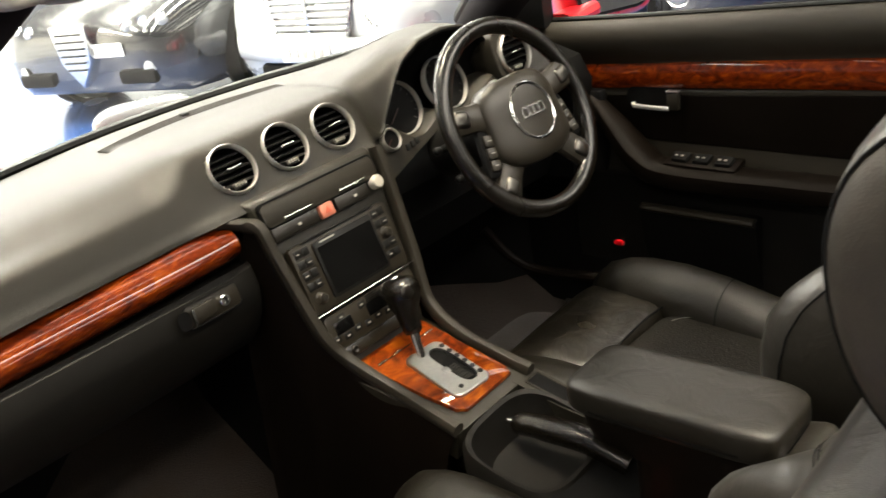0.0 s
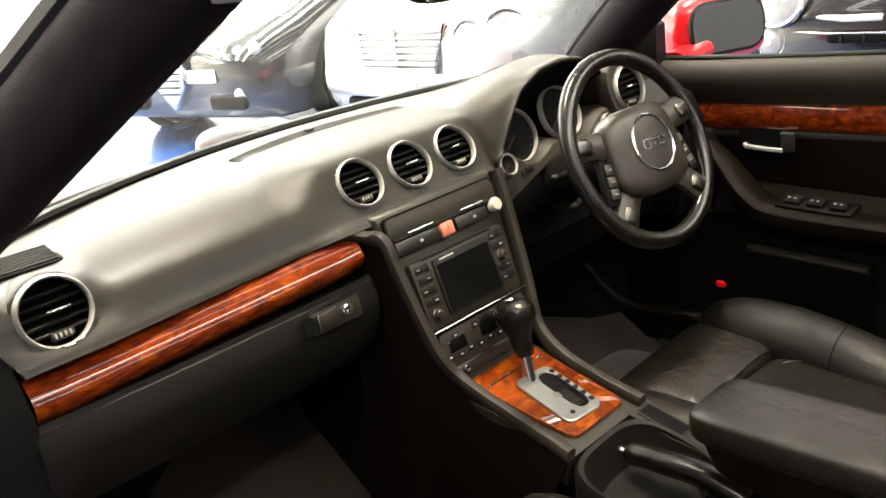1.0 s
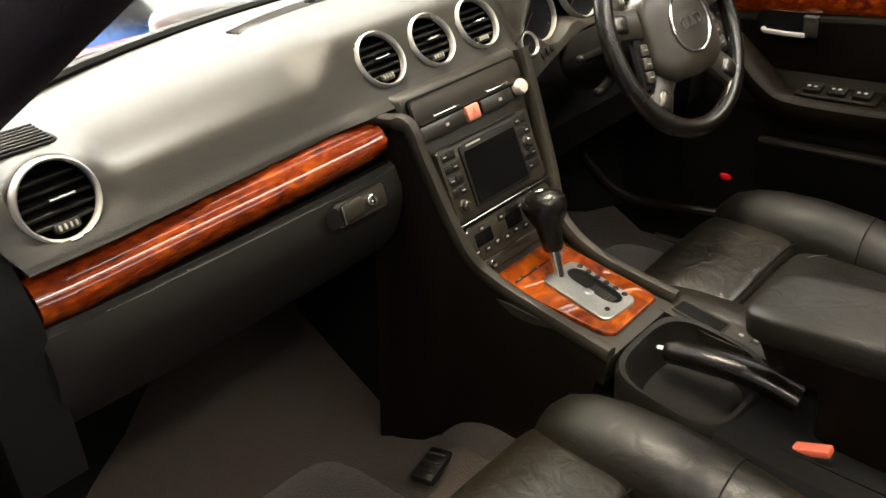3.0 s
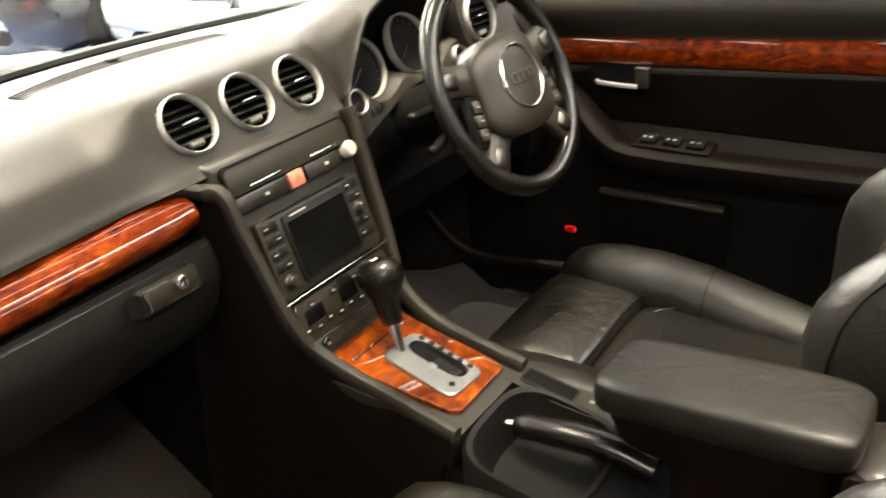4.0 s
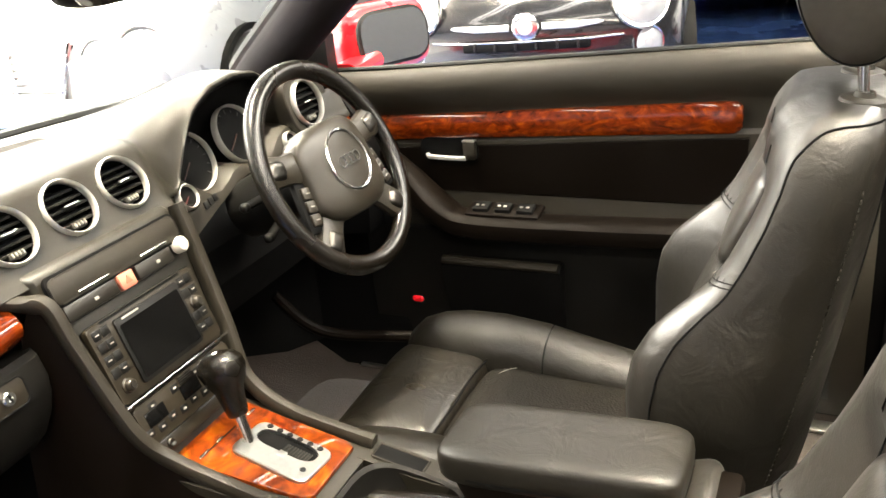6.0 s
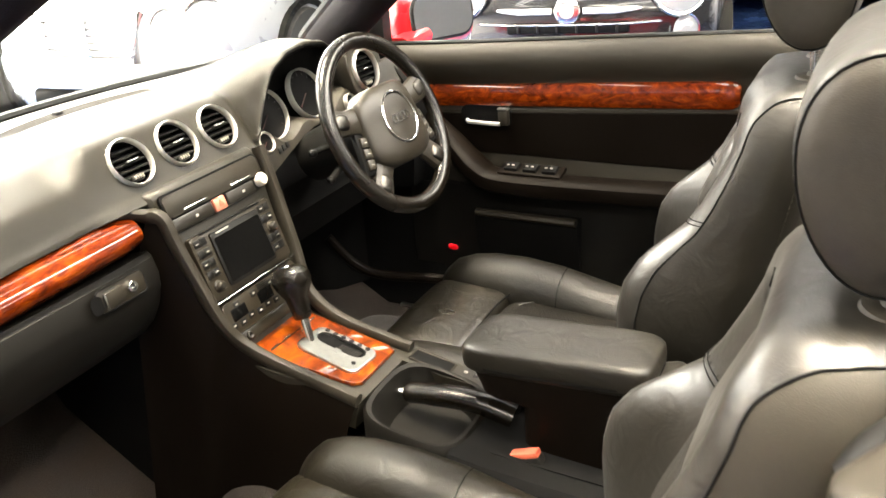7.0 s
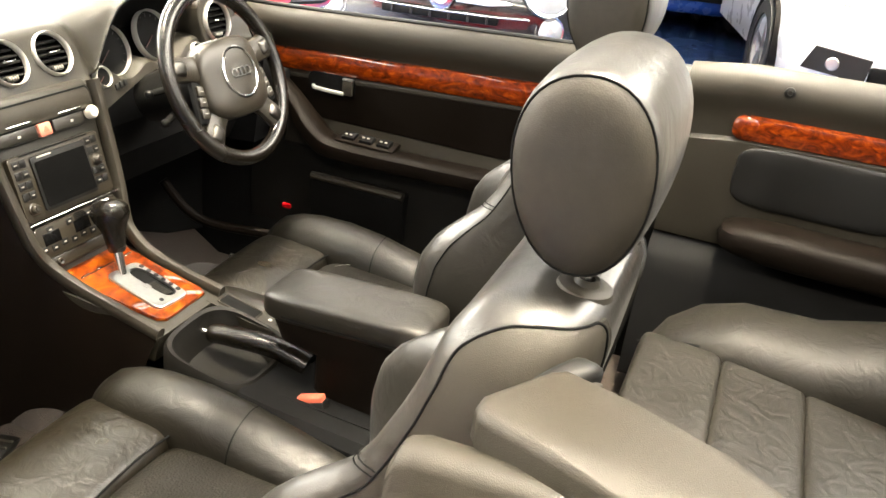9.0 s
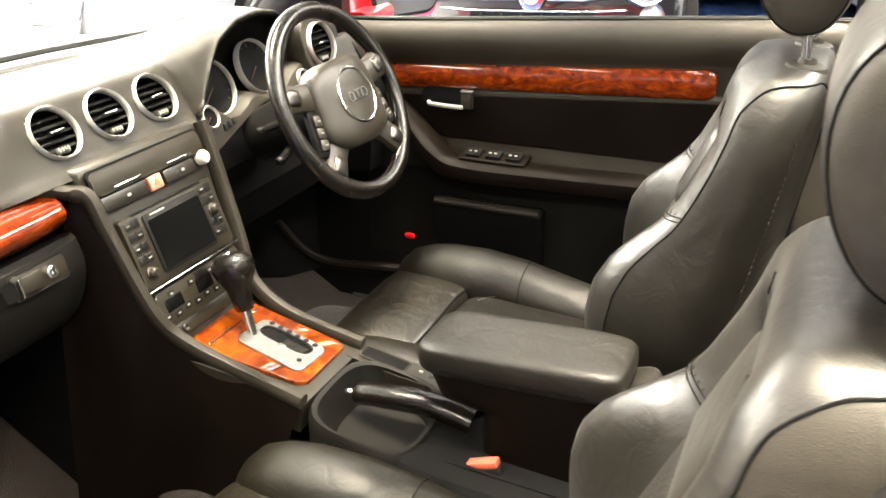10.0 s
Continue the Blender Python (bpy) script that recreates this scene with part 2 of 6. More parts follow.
def oval(c, a, b, n=24, e=1.0):
    """A ring round c with half axes a and b; e below 1 squares it."""
    c, a, b = Vector(c), Vector(a), Vector(b)
    return [c + a * sp(math.cos(2 * math.pi * i / n), e) + b * sp(math.sin(2 * math.pi * i / n), e) for i in range(n)]


def pillow(size, m=Matrix(), e=(0.5, 0.5), seg=(24, 12), bm=None, warp=None):
    """A rounded block (superellipsoid) of the given size."""
    rings = []
    for k in range(1, seg[1]):
        t = -math.pi / 2 + math.pi * k / seg[1]
        c, s = sp(math.cos(t), e[1]), sp(math.sin(t), e[1])
        ring = []
        for i in range(seg[0]):
            u = 2 * math.pi * i / seg[0]
            p = Vector((size[0] / 2 * c * sp(math.cos(u), e[0]), size[1] / 2 * c * sp(math.sin(u), e[0]), size[2] / 2 * s))
            ring.append(m @ (warp(p) if warp else p))
        rings.append(ring)
    return loft(rings, bm=bm)


def block(size, m=Matrix(), bevel=0.003, seg=2, bm=None, taper=None):
    """A box with rounded edges."""
    b = bmesh.new()
    bmesh.ops.create_cube(b, size=1)
    for v in b.verts:
        v.co = Vector((v.co.x * size[0], v.co.y * size[1], v.co.z * size[2]))
        if taper and v.co.z > 0:
            v.co.x *= taper[0]
            v.co.y *= taper[1]
    if bevel:
        bmesh.ops.bevel(b, geom=b.edges[:], offset=min(bevel, 0.45 * min(size)), segments=seg, profile=0.5, affect="EDGES")
    b.transform(m)
    return join(bm, b)


def join(bm, b):
    if bm is None:
        return b
    me = bpy.data.meshes.new("join")
    b.to_mesh(me)
    b.free()
    bm.from_mesh(me)
    bpy.data.meshes.remove(me)
    return bm


def lathe(profile, m=Matrix(), seg=32, bm=None, closed=False):
    """Turns (radius, height) points round the z axis of m."""
    rings = [[m @ Vector((r * math.cos(2 * math.pi * i / seg), r * math.sin(2 * math.pi * i / seg), z)) for i in range(seg)] for r, z in profile]
    if closed:
        rings.append(rings[0])
    b = loft(rings, caps=not closed)
    if closed:
        bmesh.ops.remove_doubles(b, verts=b.verts, dist=1e-5)
    return join(bm, b)


def prism(outline, depth, m=Matrix(), bevel=0.0, bm=None, seg=2):
    """A plate with the given outline in the xy plane of m, from z = 0 to depth."""
    b = bmesh.new()
    lo = [b.verts.new((x, y, 0)) for x, y in outline]
    hi = [b.verts.new((x, y, depth)) for x, y in outline]
    n = len(outline)
    b.faces.new(list(reversed(lo)))
    top = b.faces.new(hi)
    for i in range(n):
        b.faces.new((lo[i], lo[(i + 1) % n], hi[(i + 1) % n], hi[i]))
    if bevel:
        bmesh.ops.bevel(b, geom=list(top.edges), offset=bevel, segments=seg, profile=0.5, affect="EDGES")
    b.transform(m)
    return join(bm, b)


def rounded(w, h, r, n=5):
    """The outline of a rectangle with round corners."""
    pts = []
    for cx, cy, a0 in ((w / 2 - r, h / 2 - r, 0), (-w / 2 + r, h / 2 - r, 90), (-w / 2 + r, -h / 2 + r, 180), (w / 2 - r, -h / 2 + r, 270)):
        pts += [(cx + r * math.cos(radians(a0 + 90 * k / n)), cy + r * math.sin(radians(a0 + 90 * k / n))) for k in range(n + 1)]
    return pts


def rail(points, half, n=10, e=1.0, up=(0, 0, 1), bm=None, caps=True, loop=False):
    """A bar along points; half: its half width and half height, one pair or a pair for each point."""
    pts = [Vector(p) for p in points]
    rings = []
    for i, p in enumerate(pts):
        a, b = pts[(i - 1) % len(pts) if loop else max(i - 1, 0)], pts[(i + 1) % len(pts) if loop else min(i + 1, len(pts) - 1)]
        d = (b - a).normalized()
        side = d.cross(Vector(up)).normalized()
        top = side.cross(d).normalized()
        w, h = half[i] if isinstance(half[0], (tuple, list)) else half
        rings.append(oval(p, side * w, top * h, n, e))
    if loop:
        rings.append(rings[0])
    b = loft(rings, caps=caps and not loop)
    if loop:
        bmesh.ops.remove_doubles(b, verts=b.verts, dist=1e-6)
    return join(bm, b)


def curve(points, n=8):
    """A smooth line through the points (Catmull-Rom)."""
    p = [Vector(q) for q in points]
    out = []
    for i in range(len(p) - 1):
        a, b, c, d = p[max(i - 1, 0)], p[i], p[i + 1], p[min(i + 2, len(p) - 1)]
        for k in range(n):
            t = k / n
            out.append(0.5 * (2 * b + (c - a) * t + (2 * a - 5 * b + 4 * c - d) * t * t + (3 * b - a - 3 * c + d) * t ** 3))
    return out + [p[-1]]


def facing(at, normal, up=(0, 0, 1)):
    """A pose at a place with its z axis along normal and its y axis as near up as may be."""
    z = Vector(normal).normalized()
    x = Vector(up).cross(z).normalized()
    y = z.cross(x)
    return Matrix(((x.x, y.x, z.x, at[0]), (x.y, y.y, z.y, at[1]), (x.z, y.z, z.z, at[2]), (0, 0, 0, 1)))


def lerp(a, b, t):
    return a + (b - a) * t


def interp(x, xs, ys):
    return float(np.interp(x, xs, ys))


# ---- showroom ----
def slab_piece(name, size, at, material, label, category):
    ob = part(name, block(size, Matrix.Translation(at), 0), material, None, "", 0)
    return tagged(ob, label, category, "", "structure")


slab_piece("floor", (18, 18, 0.1), (1.5, 1.0, WORLD_Z - 0.05), M["floor"], "glossy blue painted showroom floor", "floor")
slab_piece("ceiling", (18, 18, 0.1), (1.5, 1.0, CEIL + 0.05), M["ceiling"], "showroom ceiling with tube lights, darkened to cut bounced light", "ceiling")
for nm, sz, at in (("wall_north", (18, 0.12, CEIL - WORLD_Z), (1.5, 9.94, (CEIL + WORLD_Z) / 2)), ("wall_south", (18, 0.12, CEIL - WORLD_Z), (1.5, -7.94, (CEIL + WORLD_Z) / 2)),
                   ("wall_east", (0.12, 17.8, CEIL - WORLD_Z), (10.44, 1.0, (CEIL + WORLD_Z) / 2)), ("wall_west", (0.12, 17.8, CEIL - WORLD_Z), (-7.44, 1.0, (CEIL + WORLD_Z) / 2))):
    slab_piece(nm, sz, at, M["north_wall" if nm in ("wall_north", "wall_west") else "wall"], "plain white painted showroom wall" if nm in ("wall_north", "wall_west") else "plain showroom wall, darkened to cut bounced light", "wall")

for yy, power in TUBE_ROWS:
    batten = thing("ceiling_light", "long white fluorescent batten on the ceiling", "ceiling light", (1.2, yy, CEIL), "ceiling battens")
    part("housing", block((9.0, 0.16, 0.06), Matrix.Translation((1.2, yy, CEIL - 0.03)), 0.01), M["steel"], batten)
    for dy in (-0.05, 0.05):
        part("tube", rail([(-3.25, yy + dy, CEIL - 0.085), (5.65, yy + dy, CEIL - 0.085)], (0.013, 0.013), 10), M["tube"], batten, "glowing white tube")

# housings and tubes for the two added fill lamps
for bx, by, hx, hy in ((-2.7, -1.3, 0.0, 0.8), (-5.0, 8.4, 2.0, 0.0)):
    batten = thing("ceiling_light", "added short batten on the ceiling, unseen fill light", "ceiling light", (bx, by, CEIL), "ceiling battens")
    part("housing", block((2 * hx + 0.16 * (hx == 0), 2 * hy + 0.16 * (hy == 0), 0.06), Matrix.Translation((bx, by, CEIL - 0.03)), 0.01), M["steel"], batten)
    part("tube", rail([(bx - 0.97 * hx, by - 0.97 * hy, CEIL - 0.085), (bx + 0.97 * hx, by + 0.97 * hy, CEIL - 0.085)], (0.013, 0.013), 10), M["tube"], batten, "glowing white tube")

for py_, wide in ((-1.95, 0.40), (-5.8, 0.30)):
    panel_light = thing("ceiling_light", "white ceiling light panel with glowing diffuser", "ceiling light", (1.6, py_, CEIL), "ceiling panels")
    part("housing", block((6.1, wide + 0.08, 0.06), Matrix.Translation((1.6, py_, CEIL - 0.03)), 0.01), M["steel"], panel_light)
    part("diffuser", block((6.0, wide, 0.02), Matrix.Translation((1.6, py_, CEIL - 0.072)), 0.004), M["glow"], panel_light, "glowing white diffuser")


# ---- the red convertible: body ----
car = thing("convertible_car", "red open convertible with silver belt trim, door open", "car", (0, 0, WORLD_Z))
GROUND = WORLD_Z


def belt(y):
    return interp(y, [-1.6, -0.27, 0.534, 0.9], [0.985, 0.958, 0.911, 0.9])


def side_skin(s, y0, y1, n=8):
    """The outer side of the body on side s between two stations."""
    rings = []
    for k in range(n + 1):
        y = lerp(y0, y1, k / n)
        zb = belt(y)
        bulge = 0.02 * math.cos((y - 0.1) * 0.75)
        outer = [(0.815, zb - 0.030), (0.832, zb - 0.034), (0.85 + bulge, zb - 0.10), (0.865 + bulge, zb - 0.22), (0.875 + bulge, 0.52), (0.862 + bulge, 0.36), (0.845, 0.20), (0.80, 0.13)]
        inner = [(x - 0.03, z) for x, z in reversed(outer)]
        rings.append([Vector((s * x, y, z)) for x, z in outer + inner])
    return loft(rings)


def arch_skin(s, y0, y1, cy, r):
    """A wing with a wheel opening round cy."""
    rings = []
    n = 26
    for k in range(n + 1):
        y = lerp(y0, y1, k / n)
        zb = interp(y, [-2.35, -1.6, -0.5, 0.9, 1.6, 2.15], [0.86, 0.90, 0.875, 0.825, 0.745, 0.62])
        w = interp(y, [-2.35, -2.0, -1.2, 1.0, 1.7, 2.15], [0.60, 0.80, 0.875, 0.875, 0.84, 0.55])
        low = 0.14
        if abs(y - cy) < r:
            low = max(low, GROUND + 0.31 + math.sqrt(max(r * r - (y - cy) ** 2, 0)) - 0.02)
        outer = [(w - 0.055, zb), (w - 0.03, zb - 0.015), (w, lerp(zb, low, 0.35)), (w, lerp(zb, low, 0.8)), (w - 0.01, low)]
        inner = [(x - 0.015, z) for x, z in reversed(outer)]
        rings.append([Vector((s * x, y, z)) for x, z in outer + inner])
    return loft(rings)


for s in (-1, 1):
    part("front_wing", arch_skin(s, 0.78, 2.15, 1.42, 0.36), M["red_paint"], car)
    part("rear_wing", arch_skin(s, -2.35, -0.50, -1.25, 0.36), M["red_paint"], car)
    part("sill", rail([(s * 0.80, 0.80, 0.17), (s * 0.80, -0.55, 0.17)], (0.06, 0.07), 12, 0.5), M["red_paint"], car)
    part("sill_tread", block((0.06, 1.0, 0.008), Matrix.Translation((s * 0.77, 0.12, 0.246)), 0.003), M["satin"], car, "brushed metal sill plate")
    part("belt_trim", rail([(0.826, y, belt(y) - 0.040) if s > 0 else (-0.690, y, 0.906 + 0.02 * (-0.42 - y)) for y in (-0.43, -0.8, -1.1, -1.5)], (0.018, 0.011), 10, 0.7), M["satin"], car, "silver belt moulding")

# bonnet, nose, boot and tail
rings = []
for k in range(15):
    y = lerp(1.0, 2.22, k / 14)
    z = interp(y, [1.0, 1.4, 1.8, 2.05, 2.22], [0.795, 0.750, 0.680, 0.61, 0.50])
    w = interp(y, [1.0, 1.7, 2.05, 2.22], [0.74, 0.72, 0.62, 0.48])
    top = [Vector((w * u, y, z + 0.022 * (1 - u * u) - (0.02 if abs(u) > 0.98 else 0))) for u in np.linspace(-1, 1, 15)]
    rings.append(top + [p - Vector((0, 0, 0.03)) for p in reversed(top)])
part("bonnet", loft(rings), M["bonnet_paint"], car, "red painted bonnet")
part("front_bumper", pillow((1.62, 0.36, 0.46), Matrix.Translation((0, 2.10, 0.40)), (0.45, 0.5)), M["red_paint"], car)
part("front_grille", block((0.62, 0.03, 0.34), Matrix.Translation((0, 2.275, 0.42)), 0.02), M["dark"], car)
part("rear_bumper", pillow((1.66, 0.40, 0.50), Matrix.Translation((0, -2.28, 0.42)), (0.45, 0.5)), M["red_paint"], car)
part("boot_lid", pillow((1.40, 0.95, 0.20), Matrix.Translation((0, -1.90, 0.86)), (0.4, 0.5)), M["red_paint"], car)
part("hood_cover", pillow((1.44, 0.34, 0.12), Matrix.Translation((0, -1.42, 0.95)), (0.4, 0.5)), M["dark"], car, "black folded roof cover")
for s in (-1, 1):
    part("headlamp", pillow((0.34, 0.16, 0.15), Matrix.Translation((s * 0.60, 2.10, 0.62)) @ Matrix.Rotation(-s * 0.5, 4, "Z"), (0.6, 0.6)), M["lamp_glass"], car)
    part("tail_lamp", pillow((0.30, 0.10, 0.15), Matrix.Translation((s * 0.62, -2.36, 0.74)), (0.5, 0.5)), M["red_lens"], car)


def wheel(parent, x, y, r, s, width=0.20, z0=GROUND):
    """A wheel with a tyre and a spoked rim, its face towards side s."""
    m = facing((x, y, z0 + r), (s, 0, 0))
    w = width / 2
    tyre = part("wheel", lathe([(r * 0.66, -w), (r * 0.93, -w), (r, -w * 0.7), (r, w * 0.7), (r * 0.93, w), (r * 0.66, w)], m, 40, closed=True), M["rubber"], parent, "black tyre on an alloy rim")
    rim = lathe([(r * 0.68, -w * 0.8), (r * 0.68, w * 0.85), (r * 0.62, w * 0.85), (r * 0.58, w * 0.2), (r * 0.58, -w * 0.8)], m, 40, closed=True)
    lathe([(0.001, w * 0.2), (r * 0.16, w * 0.2), (r * 0.16, w * 0.55), (r * 0.10, w * 0.7), (0.001, w * 0.7)], m, 20, rim)
    for k in range(5):
        a = 2 * math.pi * k / 5
        block((r * 0.13, r * 0.56, w * 0.3), m @ Matrix.Rotation(a, 4, "Z") @ Matrix.Translation((0, r * 0.36, w * 0.42)), 0.006, 2, rim)
    part("rim", rim, M["satin"], tyre, "silver alloy rim")
    part("brake_disc", lathe([(0.001, -0.03), (r * 0.5, -0.03), (r * 0.5, -0.01), (0.001, -0.01)], m, 28), M["dark"], tyre)


for s in (-1, 1):
    wheel(car, s * 0.755, 1.42, 0.315, s)
    wheel(car, s * 0.755, -1.25, 0.315, s)

# floor pan, footwell carpets and bulkhead
sections = []
for y in (-1.25, -0.62, -0.5, -0.1, 0.4, 0.66, 0.86, 0.98):
    lift = interp(y, [-1.25, -0.62, -0.5, 0.66, 0.86, 0.98], [0.30, 0.28, 0.235, 0.235, 0.36, 0.55])
    hump = interp(y, [-1.25, 0.6, 0.98], [0.34, 0.36, 0.56])
    sections.append([Vector((x, y, z)) for x, z in ((-0.79, lift - 0.05), (-0.79, lift + 0.02), (-0.74, lift + 0.004), (-0.6, lift), (-0.22, lift), (-0.15, lift + 0.012), (-0.10, lift + 0.04), (-0.075, max(lift, hump)), (0.09, max(lift, hump)), (0.12, lift + 0.04), (0.16, lift + 0.012), (0.22, lift), (0.6, lift), (0.74, lift + 0.004), (0.79, lift + 0.02), (0.79, lift - 0.05))])
part("floor_carpet", loft(sections), M["carpet"], car, "brown-grey footwell carpet")
# bulkhead and kick panels: the footwell's shade is in their near-black colour
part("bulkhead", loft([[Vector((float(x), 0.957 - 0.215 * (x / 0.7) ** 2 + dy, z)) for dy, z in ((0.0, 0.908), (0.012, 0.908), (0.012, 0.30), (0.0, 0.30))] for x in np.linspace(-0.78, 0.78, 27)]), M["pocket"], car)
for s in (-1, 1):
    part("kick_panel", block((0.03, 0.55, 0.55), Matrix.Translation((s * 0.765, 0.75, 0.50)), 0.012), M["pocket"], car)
    part("floor_mat", pillow((0.46, 0.56, 0.022), Matrix.Translation((s * 0.45, 0.40, 0.245)), (0.25, 0.5)), M["carpet"], car, "brown carpet floor mat")
clip = part("mat_clip", block((0.075, 0.04, 0.014), Matrix.Translation((-0.155, 0.495, 0.262)) @ Matrix.Rotation(0.25, 4, "Z"), 0.004), M["dark"], car, "black floor mat fastener")
for k in range(3):
    part("clip_rib", block((0.006, 0.03, 0.006), Matrix.Translation((-0.155, 0.495, 0.270)) @ Matrix.Rotation(0.25, 4, "Z") @ Matrix.Translation((-0.02 + 0.02 * k, 0, 0)), 0.002), M["button"], clip)
part("wheel_arch_trim", rail(curve([(0.60, 0.72, 0.48), (0.62, 0.665, 0.41), (0.645, 0.60, 0.378), (0.68, 0.43, 0.375), (0.72, 0.2, 0.36)]), (0.012, 0.012), 10), M["door_soft"], car, "black sill trim along the carpet")

# windscreen: frame, header and pane
def pillar_line(s):
    dx, dy = (0.026, -0.078) if s < 0 else (0, 0)
    line = [(0.715, 0.750, 0.905), (0.687, 0.692, 0.95), (0.589, 0.478, 1.10), (0.524, 0.336, 1.20), (0.482, 0.243, 1.265), (0.466, 0.21, 1.29)]
    return curve([(s * (x + dx), y + dy, z) for x, y, z in line], 6)


for s in (-1, 1):
    line = pillar_line(s)
    part("screen_pillar", rail(line, [(0.054, 0.046)] * len(line), 18, 0.85), M["header"], car, "dark cloth-covered windscreen pillar")
    part("pillar_skin", rail([p + Vector((s * 0.012, 0.030, 0.028)) for p in line], [(0.042, 0.020)] * len(line), 12, 0.7), M["dark"], car)
header = curve([(-0.510, 0.157, 1.268), (-0.462, 0.146, 1.277), (-0.312, 0.140, 1.292), (0, 0.155, 1.305), (0.3, 0.195, 1.292), (0.44, 0.217, 1.277), (0.485, 0.235, 1.268)], 6)
part("screen_header", rail(header, [(0.055, 0.032)] * len(header), 14, 0.75), M["header"], car, "dark windscreen header rail")
latch = part("roof_latch", pillow((0.058, 0.05, 0.03), Matrix.Translation((-0.452, 0.135, 1.242)) @ Matrix.Rotation(0.2, 4, "Z"), (0.35, 0.5)), M["cream"], car, "cream plastic roof latch")
part("latch_cap", pillow((0.036, 0.045, 0.028), Matrix.Translation((-0.504, 0.125, 1.246)) @ Matrix.Rotation(0.2, 4, "Z"), (0.35, 0.5)), M["cream"], latch)
for s in (-1, 1):
    part("sun_visor", pillow((0.42, 0.13, 0.022), Matrix.Translation((s * 0.214, 0.132 + s * 0.023, 1.318)) @ Matrix.Rotation(0.3, 4, "X"), (0.35, 0.6)), M["header"], car)
rings = []
for k in range(9):
    t = k / 8 * 0.84
    y, z, w = lerp(0.955, 0.115, t), lerp(0.925, 1.38, t ** 0.9), lerp(0.735, 0.40, t)
    rings.append([Vector((w * u, y - (0.20 * (1 - t) + 0.03) * u * u, z - 0.012 * u * u)) for u in np.linspace(-1, 1, 17)])
pane = part("windscreen", loft(rings, closed=False, caps=False), M["glass"], car, "clear curved windscreen glass")
pane.visible_shadow = False
base_line = [(0.70 * u, 0.955 - 0.225 * u * u, 0.925) for u in np.linspace(-1, 1, 21)]
part("screen_seal", rail(base_line, (0.012, 0.009), 8), M["dark"], car, "black rubber screen seal")
part("scuttle", rail([(x, y + 0.06, z - 0.035) for x, y, z in base_line], (0.065, 0.012), 8, 0.6), M["dark"], car, "black scuttle panel")
for s0, s1 in ((-0.62, 0.02), (0.0, 0.62)):
    part("wiper", rail(curve([(s0, 0.985 - 0.22 * s0 * s0, 0.906), ((s0 + s1) / 2, 1.000 - 0.22 * ((s0 + s1) / 2) ** 2, 0.910), (s1, 0.985 - 0.22 * s1 * s1, 0.906)], 6), (0.007, 0.007), 8), M["dark"], car, "black wiper arm")
for s in (-0.15, 0.2):
    part("washer_nozzle", pillow((0.022, 0.02, 0.012), Matrix.Translation((s, 1.05, 0.885)), (0.6, 0.6)), M["dark"], car)
mir = part("rear_view_mirror", pillow((0.22, 0.035, 0.062), Matrix.Translation((-0.02, 0.36, 1.195)) @ Matrix.Rotation(-0.15, 4, "X"), (0.45, 0.6)), M["dark"], car, "black rear-view mirror")
part("mirror_glass", prism(rounded(0.20, 0.048, 0.02), 0.002, facing((-0.02, 0.341, 1.192), (0, -1, -0.15))), M["mirror"], mir)
part("stem", rail([(-0.02, 0.37, 1.205), (-0.01, 0.36, 1.25), (0, 0.345, 1.275)], (0.012, 0.012), 10), M["dark"], mir)


# quarter trims beside the rear seat
def quarter(s):
    rings = []
    for y in np.linspace(-0.44, -1.45, 9):
        zb = belt(y) + 0.014 * min(1, (-0.44 - y) / 0.12)
        pr = [(0.81, zb - 0.03), (0.81, zb), (0.79, zb + 0.004), (0.774, zb - 0.004), (0.761, zb - 0.018), (0.754, zb - 0.038), (0.756, zb - 0.058), (0.761, zb - 0.074), (0.766, zb - 0.086), (0.766, zb - 0.14), (0.755, zb - 0.148), (0.757, 0.64), (0.765, 0.60), (0.80, 0.60)]
        rings.append([Vector((s * x, y, z)) for x, z in pr])
    return loft(rings)


qr = part("quarter_trim", quarter(1), M["trim"], car, "grey rear side trim with wood strip")
part("wood_strip", loft([[Vector((x, y, belt(y) + z)) for x, z in ((0.768, -0.078), (0.756, -0.084), (0.752, -0.106), (0.756, -0.128), (0.768, -0.134))] for y in np.linspace(-0.575, -1.40, 12)]), M["wood"], qr, "polished burr walnut strip")
part("strip_end", pillow((0.028, 0.06, 0.052), Matrix.Translation((0.764, -0.575, belt(-0.57) - 0.106)), (0.8, 0.8)), M["wood"], qr)
part("rear_armrest", pillow((0.13, 0.46, 0.075), Matrix.Translation((0.715, -0.80, 0.645)) @ Matrix.Rotation(0.02, 4, "X"), (0.5, 0.6)), M["door_soft"], qr, "padded rear armrest")
part("rear_filler", block((0.02, 0.42, 0.68), Matrix.Translation((0.80, -0.52, 0.59)), 0.004), M["pocket"], qr)
part("speaker_panel", pillow((0.02, 0.34, 0.13), Matrix.Translation((0.757, -0.74, 0.765)), (0.3, 0.4)), M["dark"], qr, "dark inset panel")
part("coat_hook", lathe([(0.004, 0), (0.011, 0), (0.011, 0.004), (0.006, 0.006), (0.004, 0.003)], facing((0.757, -0.635, 0.945), (-1, 0, 0)), 20, closed=True), M["dark"], qr)
for s in (-1, 1):
    part("quarter_lower", loft([[Vector((s * x, y, z)) for x, z in ((0.79, 0.596), (0.755, 0.592), (0.728, 0.578), (0.712, 0.555), (0.704, 0.52), (0.69, 0.46), (0.66, 0.29), (0.79, 0.29))] for y in (-0.44, -0.8, -1.45)]), M["pocket"], car, "dark lower side trim")
ql = part("quarter_trim", quarter(-1), M["trim"], car, "grey rear side trim panel")
